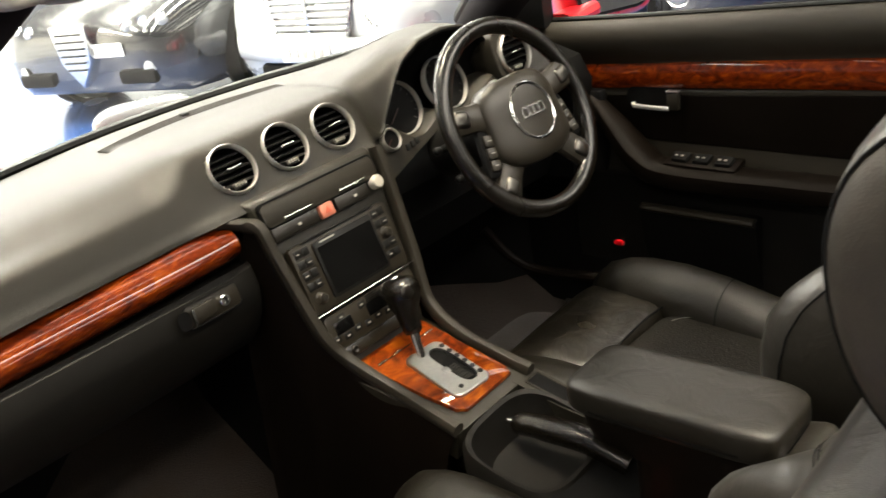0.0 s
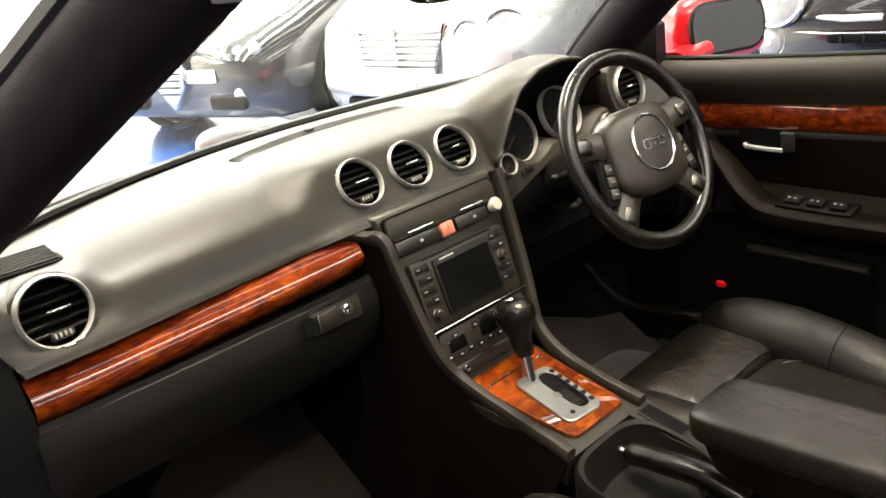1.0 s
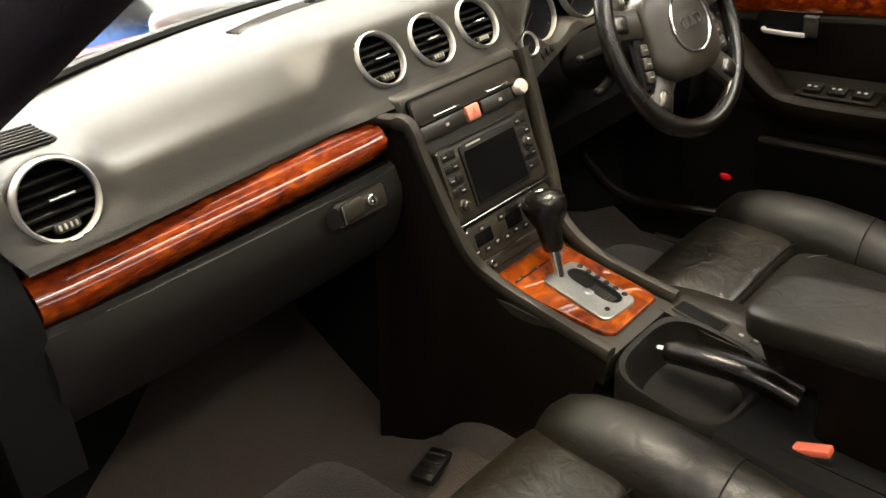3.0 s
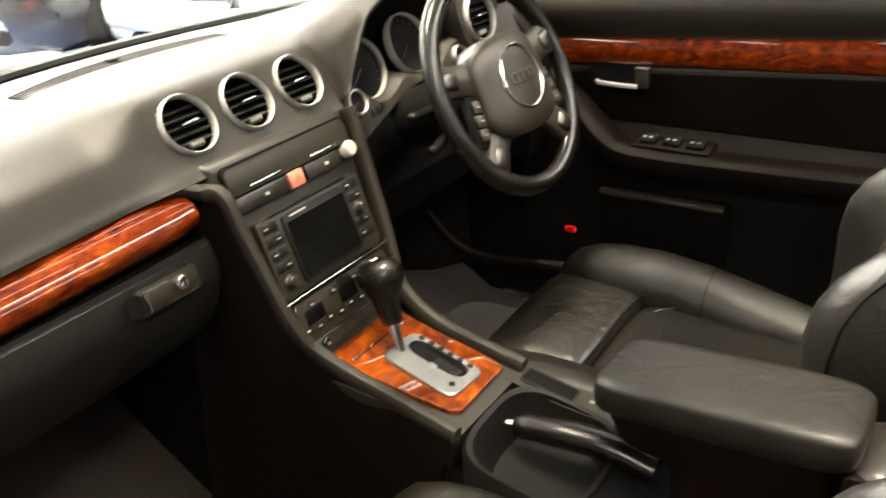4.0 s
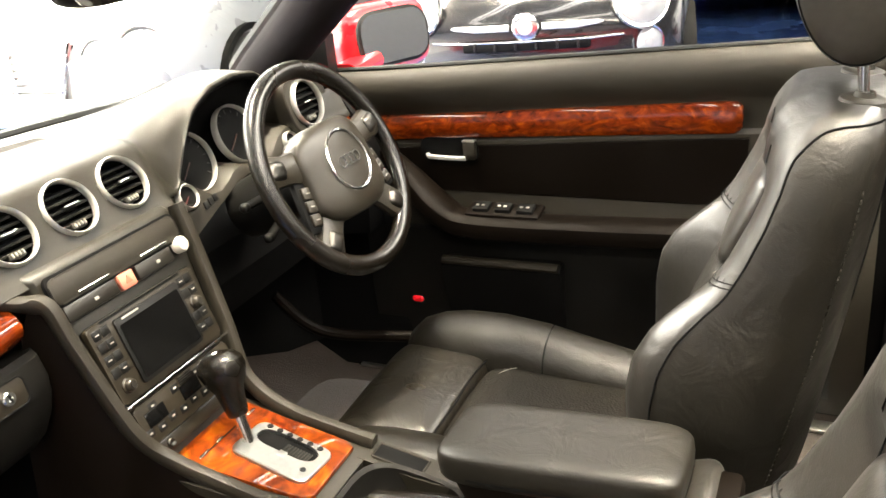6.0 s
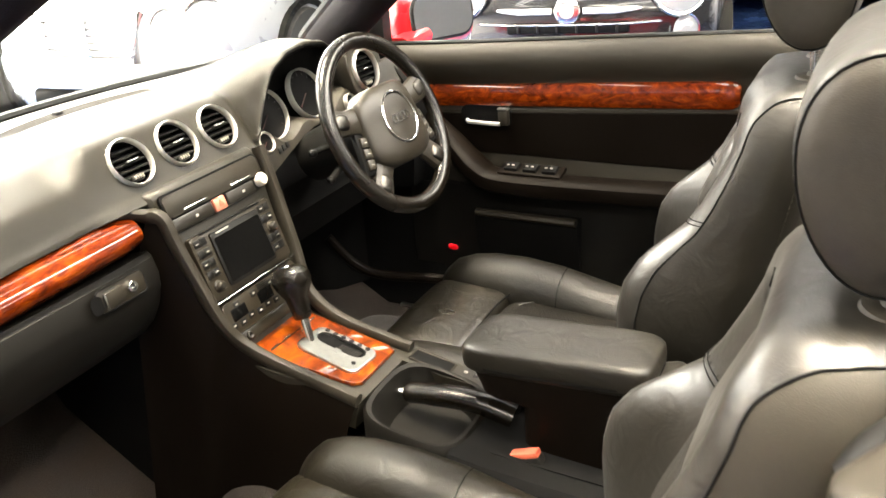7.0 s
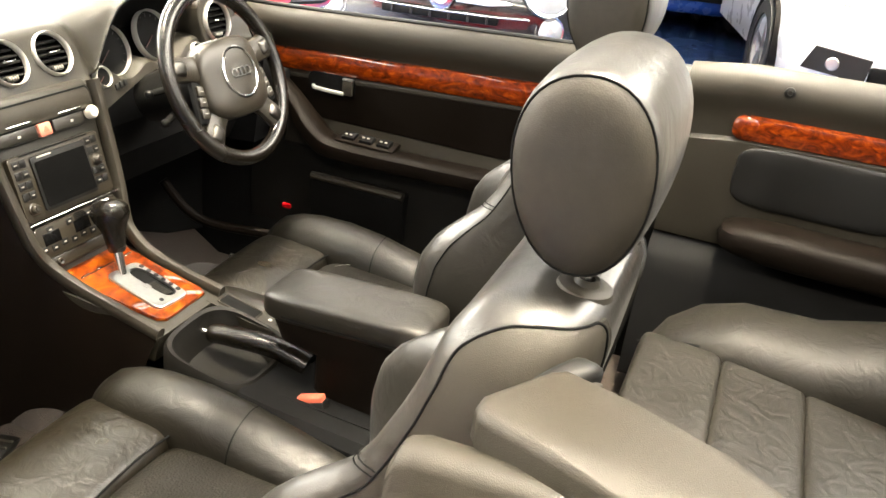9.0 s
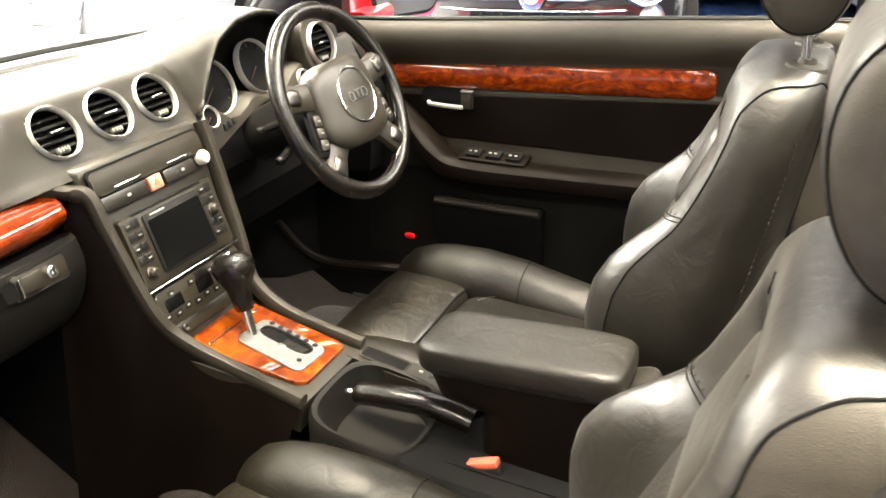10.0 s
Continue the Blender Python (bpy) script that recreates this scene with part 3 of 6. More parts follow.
shelf = part("belt_ledge", loft([[Vector((x, y, z)) for x, z in ((-0.695, 0.87), (-0.695, zz - 0.050), (-0.672, zz - 0.043), (-0.652, zz - 0.035), (-0.6455, zz - 0.032), (-0.6435, zz - 0.026), (-0.6425, zz - 0.010), (-0.640, zz - 0.004), (-0.634, zz), (-0.622, zz + 0.002), (-0.608, zz - 0.004), (-0.603, zz - 0.02), (-0.606, 0.87))] for y, zz in ((-0.412, 0.938), (-0.417, 0.948), (-0.43, 0.953), (-0.70, 0.965), (-1.0, 0.975))]), M["trim"], ql, "grey plastic ledge behind the door")
feeder = [(-0.612, -0.462), (-0.600, -0.455), (-0.585, -0.456), (-0.532, -0.488), (-0.522, -0.500), (-0.545, -0.556), (-0.572, -0.62), (-0.615, -0.70), (-0.672, -0.70), (-0.645, -0.56)]
part("belt_feeder", prism(feeder, 0.028, Matrix.Translation((0, 0, 0.953)), 0.009, None, 3), M["trim"], ql, "grey triangular seat belt feeder", 50)
# jamb coloured near-black to stand for the shade below the ledge
part("jamb", block((0.14, 0.02, 0.60), Matrix.Translation((-0.675, -0.455, 0.57)), 0.006), M["pocket"], ql)
for k in range(3):
    part("jamb_rib", block((0.008, 0.016, 0.10), Matrix.Translation((-0.618 - 0.022 * k, -0.438, 0.85)), 0.003), M["trim"], ql)
part("door_buffer", pillow((0.030, 0.022, 0.030), Matrix.Translation((-0.660, -0.428, 0.905)), (0.8, 0.8), (16, 10)), M["pocket"], ql, "black rubber door buffer")
part("jamb_slot", block((0.04, 0.012, 0.06), Matrix.Translation((-0.665, -0.440, 0.885)), 0.004), M["pocket"], ql)
part("striker", block((0.03, 0.03, 0.05), Matrix.Translation((-0.78, -0.43, 0.60)), 0.006), M["satin"], ql)
for s in (-1, 1):
    part("rear_shelf_side", block((0.14, 0.35, 0.05), Matrix.Translation((s * 0.68, -1.35, 0.93)), 0.02), M["trim"], car)


# ---- doors ----
def door_inner(parent, s, m=Matrix(), full=True):
    """The inner side of a front door on side s."""
    rings = []
    for y in np.linspace(0.66, -0.415, 16):
        zb = belt(y)
        pr = [(0.815, zb - 0.014), (0.812, zb - 0.002), (0.800, zb), (0.786, zb - 0.003), (0.774, zb - 0.012), (0.766, zb - 0.026), (0.764, zb - 0.042), (0.767, zb - 0.058), (0.773, zb - 0.072), (0.779, zb - 0.083), (0.783, zb - 0.09), (0.783, zb - 0.142),
              (0.776, zb - 0.15), (0.776, 0.665), (0.758, 0.60), (0.758, 0.50), (0.768, 0.32), (0.785, 0.26), (0.82, 0.26)]
        rings.append([m @ Vector((s * x, y, z)) for x, z in pr])
    pad = part("door_panel", loft(rings), M["trim"], parent, "grey soft door lining")
    ends = [[m @ Vector((s * x, y, belt(y) + z)) for x, z in ((0.784, -0.092 + q), (0.774 + abs(q) * 0.2, -0.094 + q), (0.769 + abs(q) * 0.3, -0.104 + 0.5 * q), (0.7675 + abs(q) * 0.3, -0.117 - g * 0.5), (0.769 + abs(q) * 0.3, -0.130 - g - 0.5 * q), (0.774 + abs(q) * 0.2, -0.140 - g - q), (0.784, -0.143 - g - q))]
            for y, q, g in [(0.60, 0, 0), (0.4, 0, 0.0), (0.2, 0, 0.002), (0.0, 0, 0.005), (-0.12, 0, 0.007), (-0.165, 0, 0.008), (-0.176, -0.001, 0.008), (-0.184, -0.005, 0.008), (-0.188, -0.011, 0.008), (-0.189, -0.018, 0.008)]]
    part("wood_strip", loft(ends), M["wood"], parent, "polished burr walnut strip")
    insert = [[m @ Vector((s * x, y, z)) for x, z in ((0.780, belt(y) - 0.153), (0.7735, belt(y) - 0.158), (0.7735, 0.672), (0.780, 0.665))] for y in np.linspace(0.56, -0.20, 8)]
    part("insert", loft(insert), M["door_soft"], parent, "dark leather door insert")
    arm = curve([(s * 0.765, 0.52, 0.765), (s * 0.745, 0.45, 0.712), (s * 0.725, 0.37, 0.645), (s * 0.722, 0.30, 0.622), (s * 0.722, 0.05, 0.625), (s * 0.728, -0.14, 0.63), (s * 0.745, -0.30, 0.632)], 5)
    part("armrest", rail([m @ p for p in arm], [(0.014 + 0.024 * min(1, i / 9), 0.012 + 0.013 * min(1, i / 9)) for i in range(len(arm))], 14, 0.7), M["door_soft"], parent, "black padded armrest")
    part("lower_panel", loft([[m @ Vector((s * x, y, z)) for x, z in ((0.77, 0.605), (0.748, 0.595), (0.744, 0.44), (0.756, 0.32), (0.77, 0.30))] for y in (0.56, 0.3, 0.0, -0.36)]), M["dark"], parent)
    pocket = [[m @ Vector((s * x, y, z)) for x, z in ((0.76, 0.545 + dz), (0.722, 0.543 + dz), (0.714, 0.534 + dz), (0.722, 0.47), (0.748, 0.38), (0.76, 0.38))] for y, dz in ((0.378, -0.004), (0.37, 0), (0.28, 0), (0.14, 0.003), (0.13, -0.001))]
    # pocket in near-black: the shade below its lip is in the colour
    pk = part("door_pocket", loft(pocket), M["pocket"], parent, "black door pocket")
    part("pocket_lip", rail([m @ Vector((s * 0.718, y, 0.543)) for y in (0.375, 0.25, 0.133)], (0.011, 0.009), 10), M["trim"], pk)
    # pull handle on a flat near-black plate, the recess's shade in its colour
    part("handle_shade", prism(rounded(0.125, 0.050, 0.02), 0.001, m @ facing((s * 0.7735, 0.365, 0.757), (-s, 0, 0))), M["pocket"], parent)
    h = part("door_handle", rail([m @ Vector(p) for p in ((s * 0.768, 0.410, 0.747), (s * 0.757, 0.402, 0.7465), (s * 0.755, 0.36, 0.7455), (s * 0.757, 0.325, 0.745))], (0.0048, 0.0042), 10, 0.7), M["bright"], parent, "thin chrome door pull")
    part("handle_base", block((0.014, 0.026, 0.036), m @ Matrix.Translation((s * 0.765, 0.318, 0.759)), 0.004), M["trim"], h)
    part("handle_edge", block((0.014, 0.026, 0.003), m @ Matrix.Translation((s * 0.7645, 0.318, 0.779)), 0.001), M["satin"], h, "bright top edge")
    for k in range(3):
        y = 0.285 - 0.045 * k
        sw = part("window_switch", block((0.03, 0.032, 0.012), m @ Matrix.Translation((s * 0.728, y, 0.657)) @ Matrix.Rotation(-s * 0.2, 4, "Y"), 0.003), M["pocket"], parent)
        for dx, dy in ((0.719, 0.006), (0.719, -0.006), (0.736, 0.007)):
            part("switch_print", block((0.004, 0.006, 0.002), m @ Matrix.Translation((s * dx, y + dy, 0.6635 - (dx - 0.728) * 0.2)) @ Matrix.Rotation(-s * 0.2, 4, "Y"), 0.0005), M["mark"], sw, "small pale print")
    part("switch_plate", block((0.05, 0.15, 0.012), m @ Matrix.Translation((s * 0.73, 0.24, 0.65)) @ Matrix.Rotation(-s * 0.2, 4, "Y"), 0.004), M["door_soft"], parent)
    part("puddle_light", pillow((0.012, 0.026, 0.015), m @ Matrix.Translation((s * 0.745, 0.455, 0.432)), (0.6, 0.7)), M["red_lens"], parent, "red door warning lamp")
    return pad


def door_outer(parent, s, m):
    b = side_skin(s, 0.775, -0.49)
    b.transform(m)
    part("door_skin", b, M["red_paint"], parent, "red painted door skin")
    part("belt_trim", rail([m @ Vector((s * 0.822, y, belt(y) - 0.022)) for y in (0.70, 0.4, 0.0, -0.3, -0.46)], (0.016, 0.010), 10, 0.7), M["satin"], parent, "silver belt moulding")
    part("door_seal", rail([m @ Vector((s * 0.800, y, belt(y) + 0.001)) for y in (0.66, 0.4, 0.0, -0.3, -0.41)], (0.008, 0.005), 8), M["dark"], parent)
    part("outer_handle", rail([m @ Vector(p) for p in ((s * 0.895, -0.22, 0.80), (s * 0.918, -0.26, 0.80), (s * 0.918, -0.36, 0.802), (s * 0.895, -0.40, 0.802))], (0.013, 0.016), 10), M["red_paint"], parent)


def door_mirror(parent, s, m, aim):
    c = Vector((s * 0.95, 0.555, 0.952))
    f = m @ facing(c, aim)
    shell = pillow((0.235, 0.155, 0.13), f @ Matrix.Translation((0, 0, -0.055)), (0.45, 0.6))
    housing = part("door_mirror", shell, M["red_paint"], parent, "red door mirror")
    part("mirror_rim", prism(rounded(0.192, 0.118, 0.045), 0.006, f @ Matrix.Translation((0, 0, 0.002)), 0.002), M["dark"], housing)
    part("mirror_glass", prism(rounded(0.178, 0.104, 0.038), 0.002, f @ Matrix.Translation((0, 0, 0.0085))), M["mirror"], housing, "silvered mirror glass")
    part("mirror_foot", rail([m @ Vector(p) for p in ((s * 0.80, 0.60, 0.905), (s * 0.84, 0.60, 0.905), (s * 0.90, 0.585, 0.915))], (0.035, 0.018), 10, 0.7), M["red_paint"], housing)
    corner = [(0.612, 0.900), (0.612, 0.985), (0.622, 0.992), (0.70, 0.955), (0.77, 0.900)]
    part("mirror_triangle", loft([[m @ Vector((s * x, y, z)) for y, z in corner] for x in (0.765, 0.80)]), M["dark"], parent, "black corner panel", 20)


driver_door = thing("vehicle_door", "closed red driver's door, grey lining, walnut strip", "car door", (0.80, 0.1, GROUND + 0.26), "car doors")
door_inner(driver_door, 1)
door_outer(driver_door, 1, Matrix())
door_mirror(driver_door, 1, Matrix(), (-0.42, -0.9, 0.13))

OPEN = Matrix.Translation((-0.83, 0.78, 0)) @ Matrix.Rotation(radians(-64), 4, "Z") @ Matrix.Translation((0.83, -0.78, 0))
passenger_door = thing("vehicle_door", "wide open red passenger door with walnut strip", "car door", OPEN @ Vector((-0.80, 0.1, GROUND + 0.26)), "car doors")
door_inner(passenger_door, -1, OPEN)
door_outer(passenger_door, -1, OPEN)
door_mirror(passenger_door, -1, OPEN, (0.25, -0.96, 0.02))
part("door_check", rail([(-0.80, 0.74, 0.55), (-0.92, 0.72, 0.55)], (0.008, 0.016), 8), M["dark"], passenger_door)


# ---- dashboard ----
dash = thing("dashboard", "black soft dashboard with walnut strip and round vents", "dashboard", (0, 0.7, 0.5))


def hood_top(x):
    """The height of the lip over the instruments."""
    return interp(x, [0.185, 0.208, 0.232, 0.268, 0.31, 0.357, 0.42, 0.48, 0.53, 0.56], [0.862, 0.868, 0.893, 0.929, 0.958, 0.978, 0.984, 0.974, 0.945, 0.905])


def dash_profile(x):
    wy = 0.952 - 0.215 * (x / 0.7) ** 2
    z2 = interp(abs(x), [0, 0.3, 0.5, 0.7], [0.0, -0.002, -0.012, -0.026])
    plain = [(wy, 0.918), (wy - 0.07, 0.932 + z2), (0.73, 0.94 + z2), (0.665, 0.942 + z2), (0.622, 0.935 + z2), (0.59, 0.92 + z2), (0.562, 0.902), (0.547, 0.881), (0.538, 0.863), (0.531, 0.851), (0.538, 0.844), (0.60, 0.842)]
    middle = [(wy, 0.918), (wy - 0.07, 0.934), (0.73, 0.945), (0.655, 0.951), (0.608, 0.950), (0.583, 0.943), (0.567, 0.924), (0.551, 0.897), (0.534, 0.869), (0.521, 0.857), (0.524, 0.849), (0.60, 0.842)]
    c = interp(abs(x), [0.155, 0.235], [1, 0])
    c = c * c * (3 - 2 * c)
    plain = [(lerp(p[0], q[0], c), lerp(p[1], q[1], c)) for p, q in zip(plain, middle)]
    if x < 0:
        e = interp(-x, [0.49, 0.53], [0, 1])
        e = e * e * (3 - 2 * e)
        steep = plain[:4] + [(0.60, 0.9265), (0.576, 0.9215), (0.5625, 0.903), (0.553, 0.879)] + plain[8:]
        plain = [(lerp(a[0], b[0], e), lerp(a[1], b[1], e)) for a, b in zip(plain, steep)]
        near = 0.021 * interp(-x, [0.22, 0.54], [0, 1])
        plain = plain[:4] + [(y - near * (0.3, 0.8, 1, 1, 1, 1, 1, 0.2)[k], z) for k, (y, z) in enumerate(plain[4:])]
    zh = hood_top(x)
    rise = min(interp(x, [0.14, 0.41], [0, 1]), interp(x, [0.44, 0.60], [1, 0]))
    top = max(zh + 0.002, 0.944 + 0.043 * rise * rise * (3 - 2 * rise))
    f = 0.034 * interp(x, [0.19, 0.30], [1, 0])
    cowl = [(wy, 0.918), (wy - 0.07, 0.935), (0.75, 0.94 + 0.5 * (top - 0.94)), (0.685, top - 0.003), (0.638 - 0.4 * f, top), (0.606 - 0.7 * f, lerp(top, zh, 0.30)), (0.590 - f, zh + 0.005), (0.584 - f, zh - 0.002), (0.590 - f, zh - 0.009), (0.615, zh - 0.016), (0.64, min(0.87, zh - 0.03)), (0.64, 0.79)]
    t = min(interp(x, [0.150, 0.200], [0, 1]), interp(x, [0.538, 0.562], [1, 0]))
    t = t * t * (3 - 2 * t)
    return [(lerp(a[0], b[0], t), lerp(a[1], b[1], t)) for a, b in zip(plain, cowl)]


END_VENT = ((-0.576, 0.533, 0.900), (0.583, 0.555, 0.898))
VENTS = [(-0.101, 0.5555, 0.9085, 0.0405), (0.0, 0.5555, 0.9085, 0.0405), (0.099, 0.5555, 0.9085, 0.0405), (*END_VENT[0], 0.0455), (*END_VENT[1], 0.0455)]


def fine_profile(x):
    return [(p.y, p.z) for p in curve([(0, y, z) for y, z in dash_profile(x)], 4)]


pad = loft([[Vector((float(x), y, z)) for y, z in fine_profile(x)] for x in np.linspace(-0.70, 0.70, 226)], closed=False, caps=False)
gone = []
for f in pad.faces:
    c = f.calc_center_median()
    for vx, vy, vz, vr in VENTS:
        axis = Vector((0, -0.853, 0.52) if abs(vx) < 0.2 else (0, -0.95, 0.25)).normalized()
        off = c - Vector((vx, vy, vz))
        if abs(off.x) < 0.06 and (off - axis * off.dot(axis)).length < vr * 0.93 and abs(off.dot(axis)) < 0.06:
            gone.append(f)
            break
for v in pad.verts:
    v.co.x = max(v.co.x, -0.634 - 0.5 * max(0, v.co.z - 0.848) - 0.6 * max(0, v.co.y - 0.55))
bmesh.ops.delete(pad, geom=gone, context="FACES")
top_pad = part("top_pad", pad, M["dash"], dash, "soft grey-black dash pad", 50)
# near-black on faces under the hood lip: their shade put into the colour
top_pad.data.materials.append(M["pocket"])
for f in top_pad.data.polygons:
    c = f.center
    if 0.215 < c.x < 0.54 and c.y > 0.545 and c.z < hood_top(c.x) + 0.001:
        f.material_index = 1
# end caps in near-black, their shade put into the colour
for s, at in ((-1, 0.652), (1, 0.70)):
    part("end_cap", loft([[Vector((s * (at + dx), y, z)) for y, z in [(0.74, 0.922 - dx), (0.62, 0.925 - dx), (0.565, 0.895 - dx), (0.525, 0.85), (0.50, 0.80), (0.52, 0.60), (0.74, 0.58)]] for dx in (-0.012, 0.0, 0.06)]), M["pocket"], dash)
rec = [(0.60, 0.846), (0.545, 0.846), (0.540, 0.785), (0.60, 0.775)]
for x0, x1 in ((-0.642, -0.135), (0.50, 0.70)):
    part("recess", loft([[Vector((x, y, z)) for y, z in rec] for x in (x0, x1)]), M["dark"], dash)


def wood_bar(x0, x1):
    rings = []
    n = 14
    for k in range(n + 1):
        x = lerp(x0, x1, k / n)
        zt, zb = interp(x, [-0.64, -0.15], [0.838, 0.846]), interp(x, [-0.66, -0.15], [0.773, 0.790])
        q = 0.006 if k in (0, n) else 0
        pts = []
        for a in np.linspace(0, math.pi, 31):
            pts.append(Vector((x, 0.536 - (0.037 - q) * sp(math.sin(a), 1.18), (zt + zb) / 2 + (zt - zb - q) / 2 * sp(math.cos(a), 1.18))))
        rings.append(pts)
    return loft(rings)


part("wood_strip", wood_bar(-0.636, -0.152), M["wood"], dash, "polished burr walnut strip", 70)
part("wood_strip", wood_bar(0.515, 0.69), M["wood"], dash, "polished burr walnut strip", 70)


def vent(at, r, aim, knob=True):
    """A round air vent: bezel, bowl, slats, thumb tab."""
    f = facing(at, aim)
    v = part("air_vent", lathe([(r * 0.875, -0.004), (r * 0.87, 0.001), (r * 0.885, 0.004), (r * 0.93, 0.006), (r * 0.975, 0.003), (r * 0.985, -0.006), (r * 0.97, -0.03)], f, 44, closed=True), M["ring"], dash, "silver-ringed round air vent")
    part("bowl", lathe([(0.001, -0.034), (r * 0.6, -0.034), (r * 0.86, -0.028), (r * 0.885, -0.001), (r * 0.90, -0.03), (r * 0.6, -0.04), (0.001, -0.04)], f, 32), M["pocket"], v)
    for k in range(5):
        h = r * (-0.46 + 0.26 * k)
        w = 2 * math.sqrt(max((r * 0.85) ** 2 - h * h, 0.0001))
        part("slat", block((w, 0.0035, 0.016), f @ Matrix.Translation((0, h, -0.012)) @ Matrix.Rotation(0.35, 4, "X"), 0.001), M["dark"], v)
    part("thumb_tab", block((r * 0.62, 0.0034, 0.010), f @ Matrix.Translation((r * 0.10, r * 0.04, -0.001)), 0.001), M["chrome"], v, "bright thumb tab")
    wheel_ = part("thumb_wheel", block((r * 0.62, r * 0.26, 0.010), f @ Matrix.Translation((0, -r * 0.60, -0.006)), 0.003), M["button"], v)
    for k in range(4):
        part("ridge", block((r * 0.06, r * 0.14, 0.003), f @ Matrix.Translation((r * (-0.2 + 0.13 * k), -r * 0.60, 0.0)), 0.001), M["mark"], wheel_)
    return v


AIM = (0, -0.853, 0.52)
for x in (-0.101, 0.0, 0.099):
    part("vent_pod", lathe([(0.0445, -0.05), (0.0445, -0.010), (0.043, -0.004), (0.040, -0.002), (0.039, -0.05)], facing((x, 0.558, 0.908), AIM), 40, closed=True), M["dash"], dash)
    vent((x, 0.5555, 0.9085), 0.0405, AIM)
for s, (vx, vy, vz) in zip((-1, 1), END_VENT):
    part("vent_pod", lathe([(0.0485, -0.06), (0.0485, -0.012), (0.0475, -0.006), (0.045, -0.003), (0.044, -0.06)], facing((vx, vy + 0.006, vz - 0.001), (0, -0.95, 0.25)), 40, closed=True), M["dash"], dash)
    vent((vx, vy, vz), 0.0455, (0, -0.95, 0.25))
vf = facing((0.585, 0.5585, 0.899), (0, -0.95, 0.25))
edge_out = [(0.066 * sp(math.cos(a), 0.6) + 0.006, 0.058 * sp(math.sin(a), 0.7)) for a in np.linspace(0, 2 * math.pi, 41)[:-1]]
edge_in = [(0.0455 * math.cos(a) - 0.002, 0.0455 * math.sin(a)) for a in np.linspace(0, 2 * math.pi, 41)[:-1]]
part("vent_panel", loft([[vf @ Vector((x, y, z)) for x, y in o] for o, z in ((edge_out, -0.03), (edge_out, -0.002), ([(x * 0.97, y * 0.97) for x, y in edge_out], 0.0), (edge_in, 0.0), (edge_in, -0.02))], caps=False), M["trim"], dash, "grey vent surround")

# defroster grilles on the top
gr = part("defrost_grille", loft([[Vector((x, y - 0.045 * (x / 0.2) ** 2, z)) for y, z in ((0.822, 0.934), (0.822, 0.9392), (0.786, 0.9412), (0.786, 0.936))] for x in np.linspace(-0.19, 0.18, 12)]), M["dark"], dash, "long black defroster grille")
for k in range(4):
    y0 = 0.817 - 0.0088 * k
    part("slat", rail([(x, y0 - 0.045 * (x / 0.2) ** 2, 0.9412) for x in np.linspace(-0.185, 0.175, 9)], (0.0022, 0.0022), 6), M["trim"], gr)
part("sensor_tab", block((0.016, 0.014, 0.008), Matrix.Translation((-0.01, 0.803, 0.9435)), 0.003), M["dark"], gr)
for s in (-1, 1):
    sg = part("side_grille", prism(rounded(0.10, 0.085, 0.012), 0.004, Matrix.Translation((s * 0.567, 0.667, 0.9245)) @ Matrix.Rotation(s * 0.1, 4, "Z") @ Matrix.Rotation(-0.03, 4, "X"), 0.002), M["pocket"], dash, "black slatted side defroster grille")
    for k in range(7):
        part("slat", block((0.092, 0.003, 0.005), Matrix.Translation((s * 0.567, 0.667, 0.930)) @ Matrix.Rotation(s * 0.1, 4, "Z") @ Matrix.Translation((0, -0.033 + 0.011 * k, 0)) @ Matrix.Rotation(0.5, 4, "X"), 0.001), M["dark"], sg)

# glovebox
gb = [(0.545, 0.774), (0.505, 0.786), (0.496, 0.780), (0.487, 0.752), (0.4885, 0.730), (0.498, 0.702), (0.516, 0.672), (0.545, 0.643), (0.588, 0.618), (0.66, 0.60)]
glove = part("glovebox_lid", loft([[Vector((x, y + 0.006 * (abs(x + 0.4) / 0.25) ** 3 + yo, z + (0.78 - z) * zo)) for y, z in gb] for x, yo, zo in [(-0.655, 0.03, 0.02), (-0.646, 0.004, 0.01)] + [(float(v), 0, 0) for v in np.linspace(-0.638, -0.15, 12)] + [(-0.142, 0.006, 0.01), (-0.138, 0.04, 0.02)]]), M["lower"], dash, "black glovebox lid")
hf = facing((-0.232, 0.4862, 0.764), (0, -0.985, 0.17))
part("handle_plate", prism(rounded(0.088, 0.032, 0.007), 0.004, hf, 0.002), M["panel"], glove, "black glovebox catch plate")
part("plate_edge", rail([hf @ Vector((x, y, 0.004)) for x, y in rounded(0.090, 0.034, 0.008)], (0.0012, 0.0012), 6, 1.0, (0, -1, 0.1), loop=True), M["pocket"], glove)
# flat near-black plate painting the shade of the finger recess
part("handle_shade", prism(rounded(0.020, 0.026, 0.008), 0.001, hf @ Matrix.Translation((-0.047, -0.001, 0.0040))), M["pocket"], glove)
part("catch", block((0.034, 0.024, 0.008), hf @ Matrix.Translation((-0.016, 0, 0.006)), 0.003), M["trim"], glove)
part("catch_edge", block((0.0035, 0.024, 0.010), hf @ Matrix.Translation((-0.034, -0.001, 0.006)), 0.001), M["chrome"], glove, "bright catch edge")
part("lock", lathe([(0.001, 0.008), (0.003, 0.008), (0.0035, 0.012), (0.007, 0.012), (0.0085, 0.010), (0.0085, 0.0), (0.001, 0.0)], hf @ Matrix.Translation((0.018, 0, -0.002)), 28), M["chrome"], glove, "chrome lock cylinder")
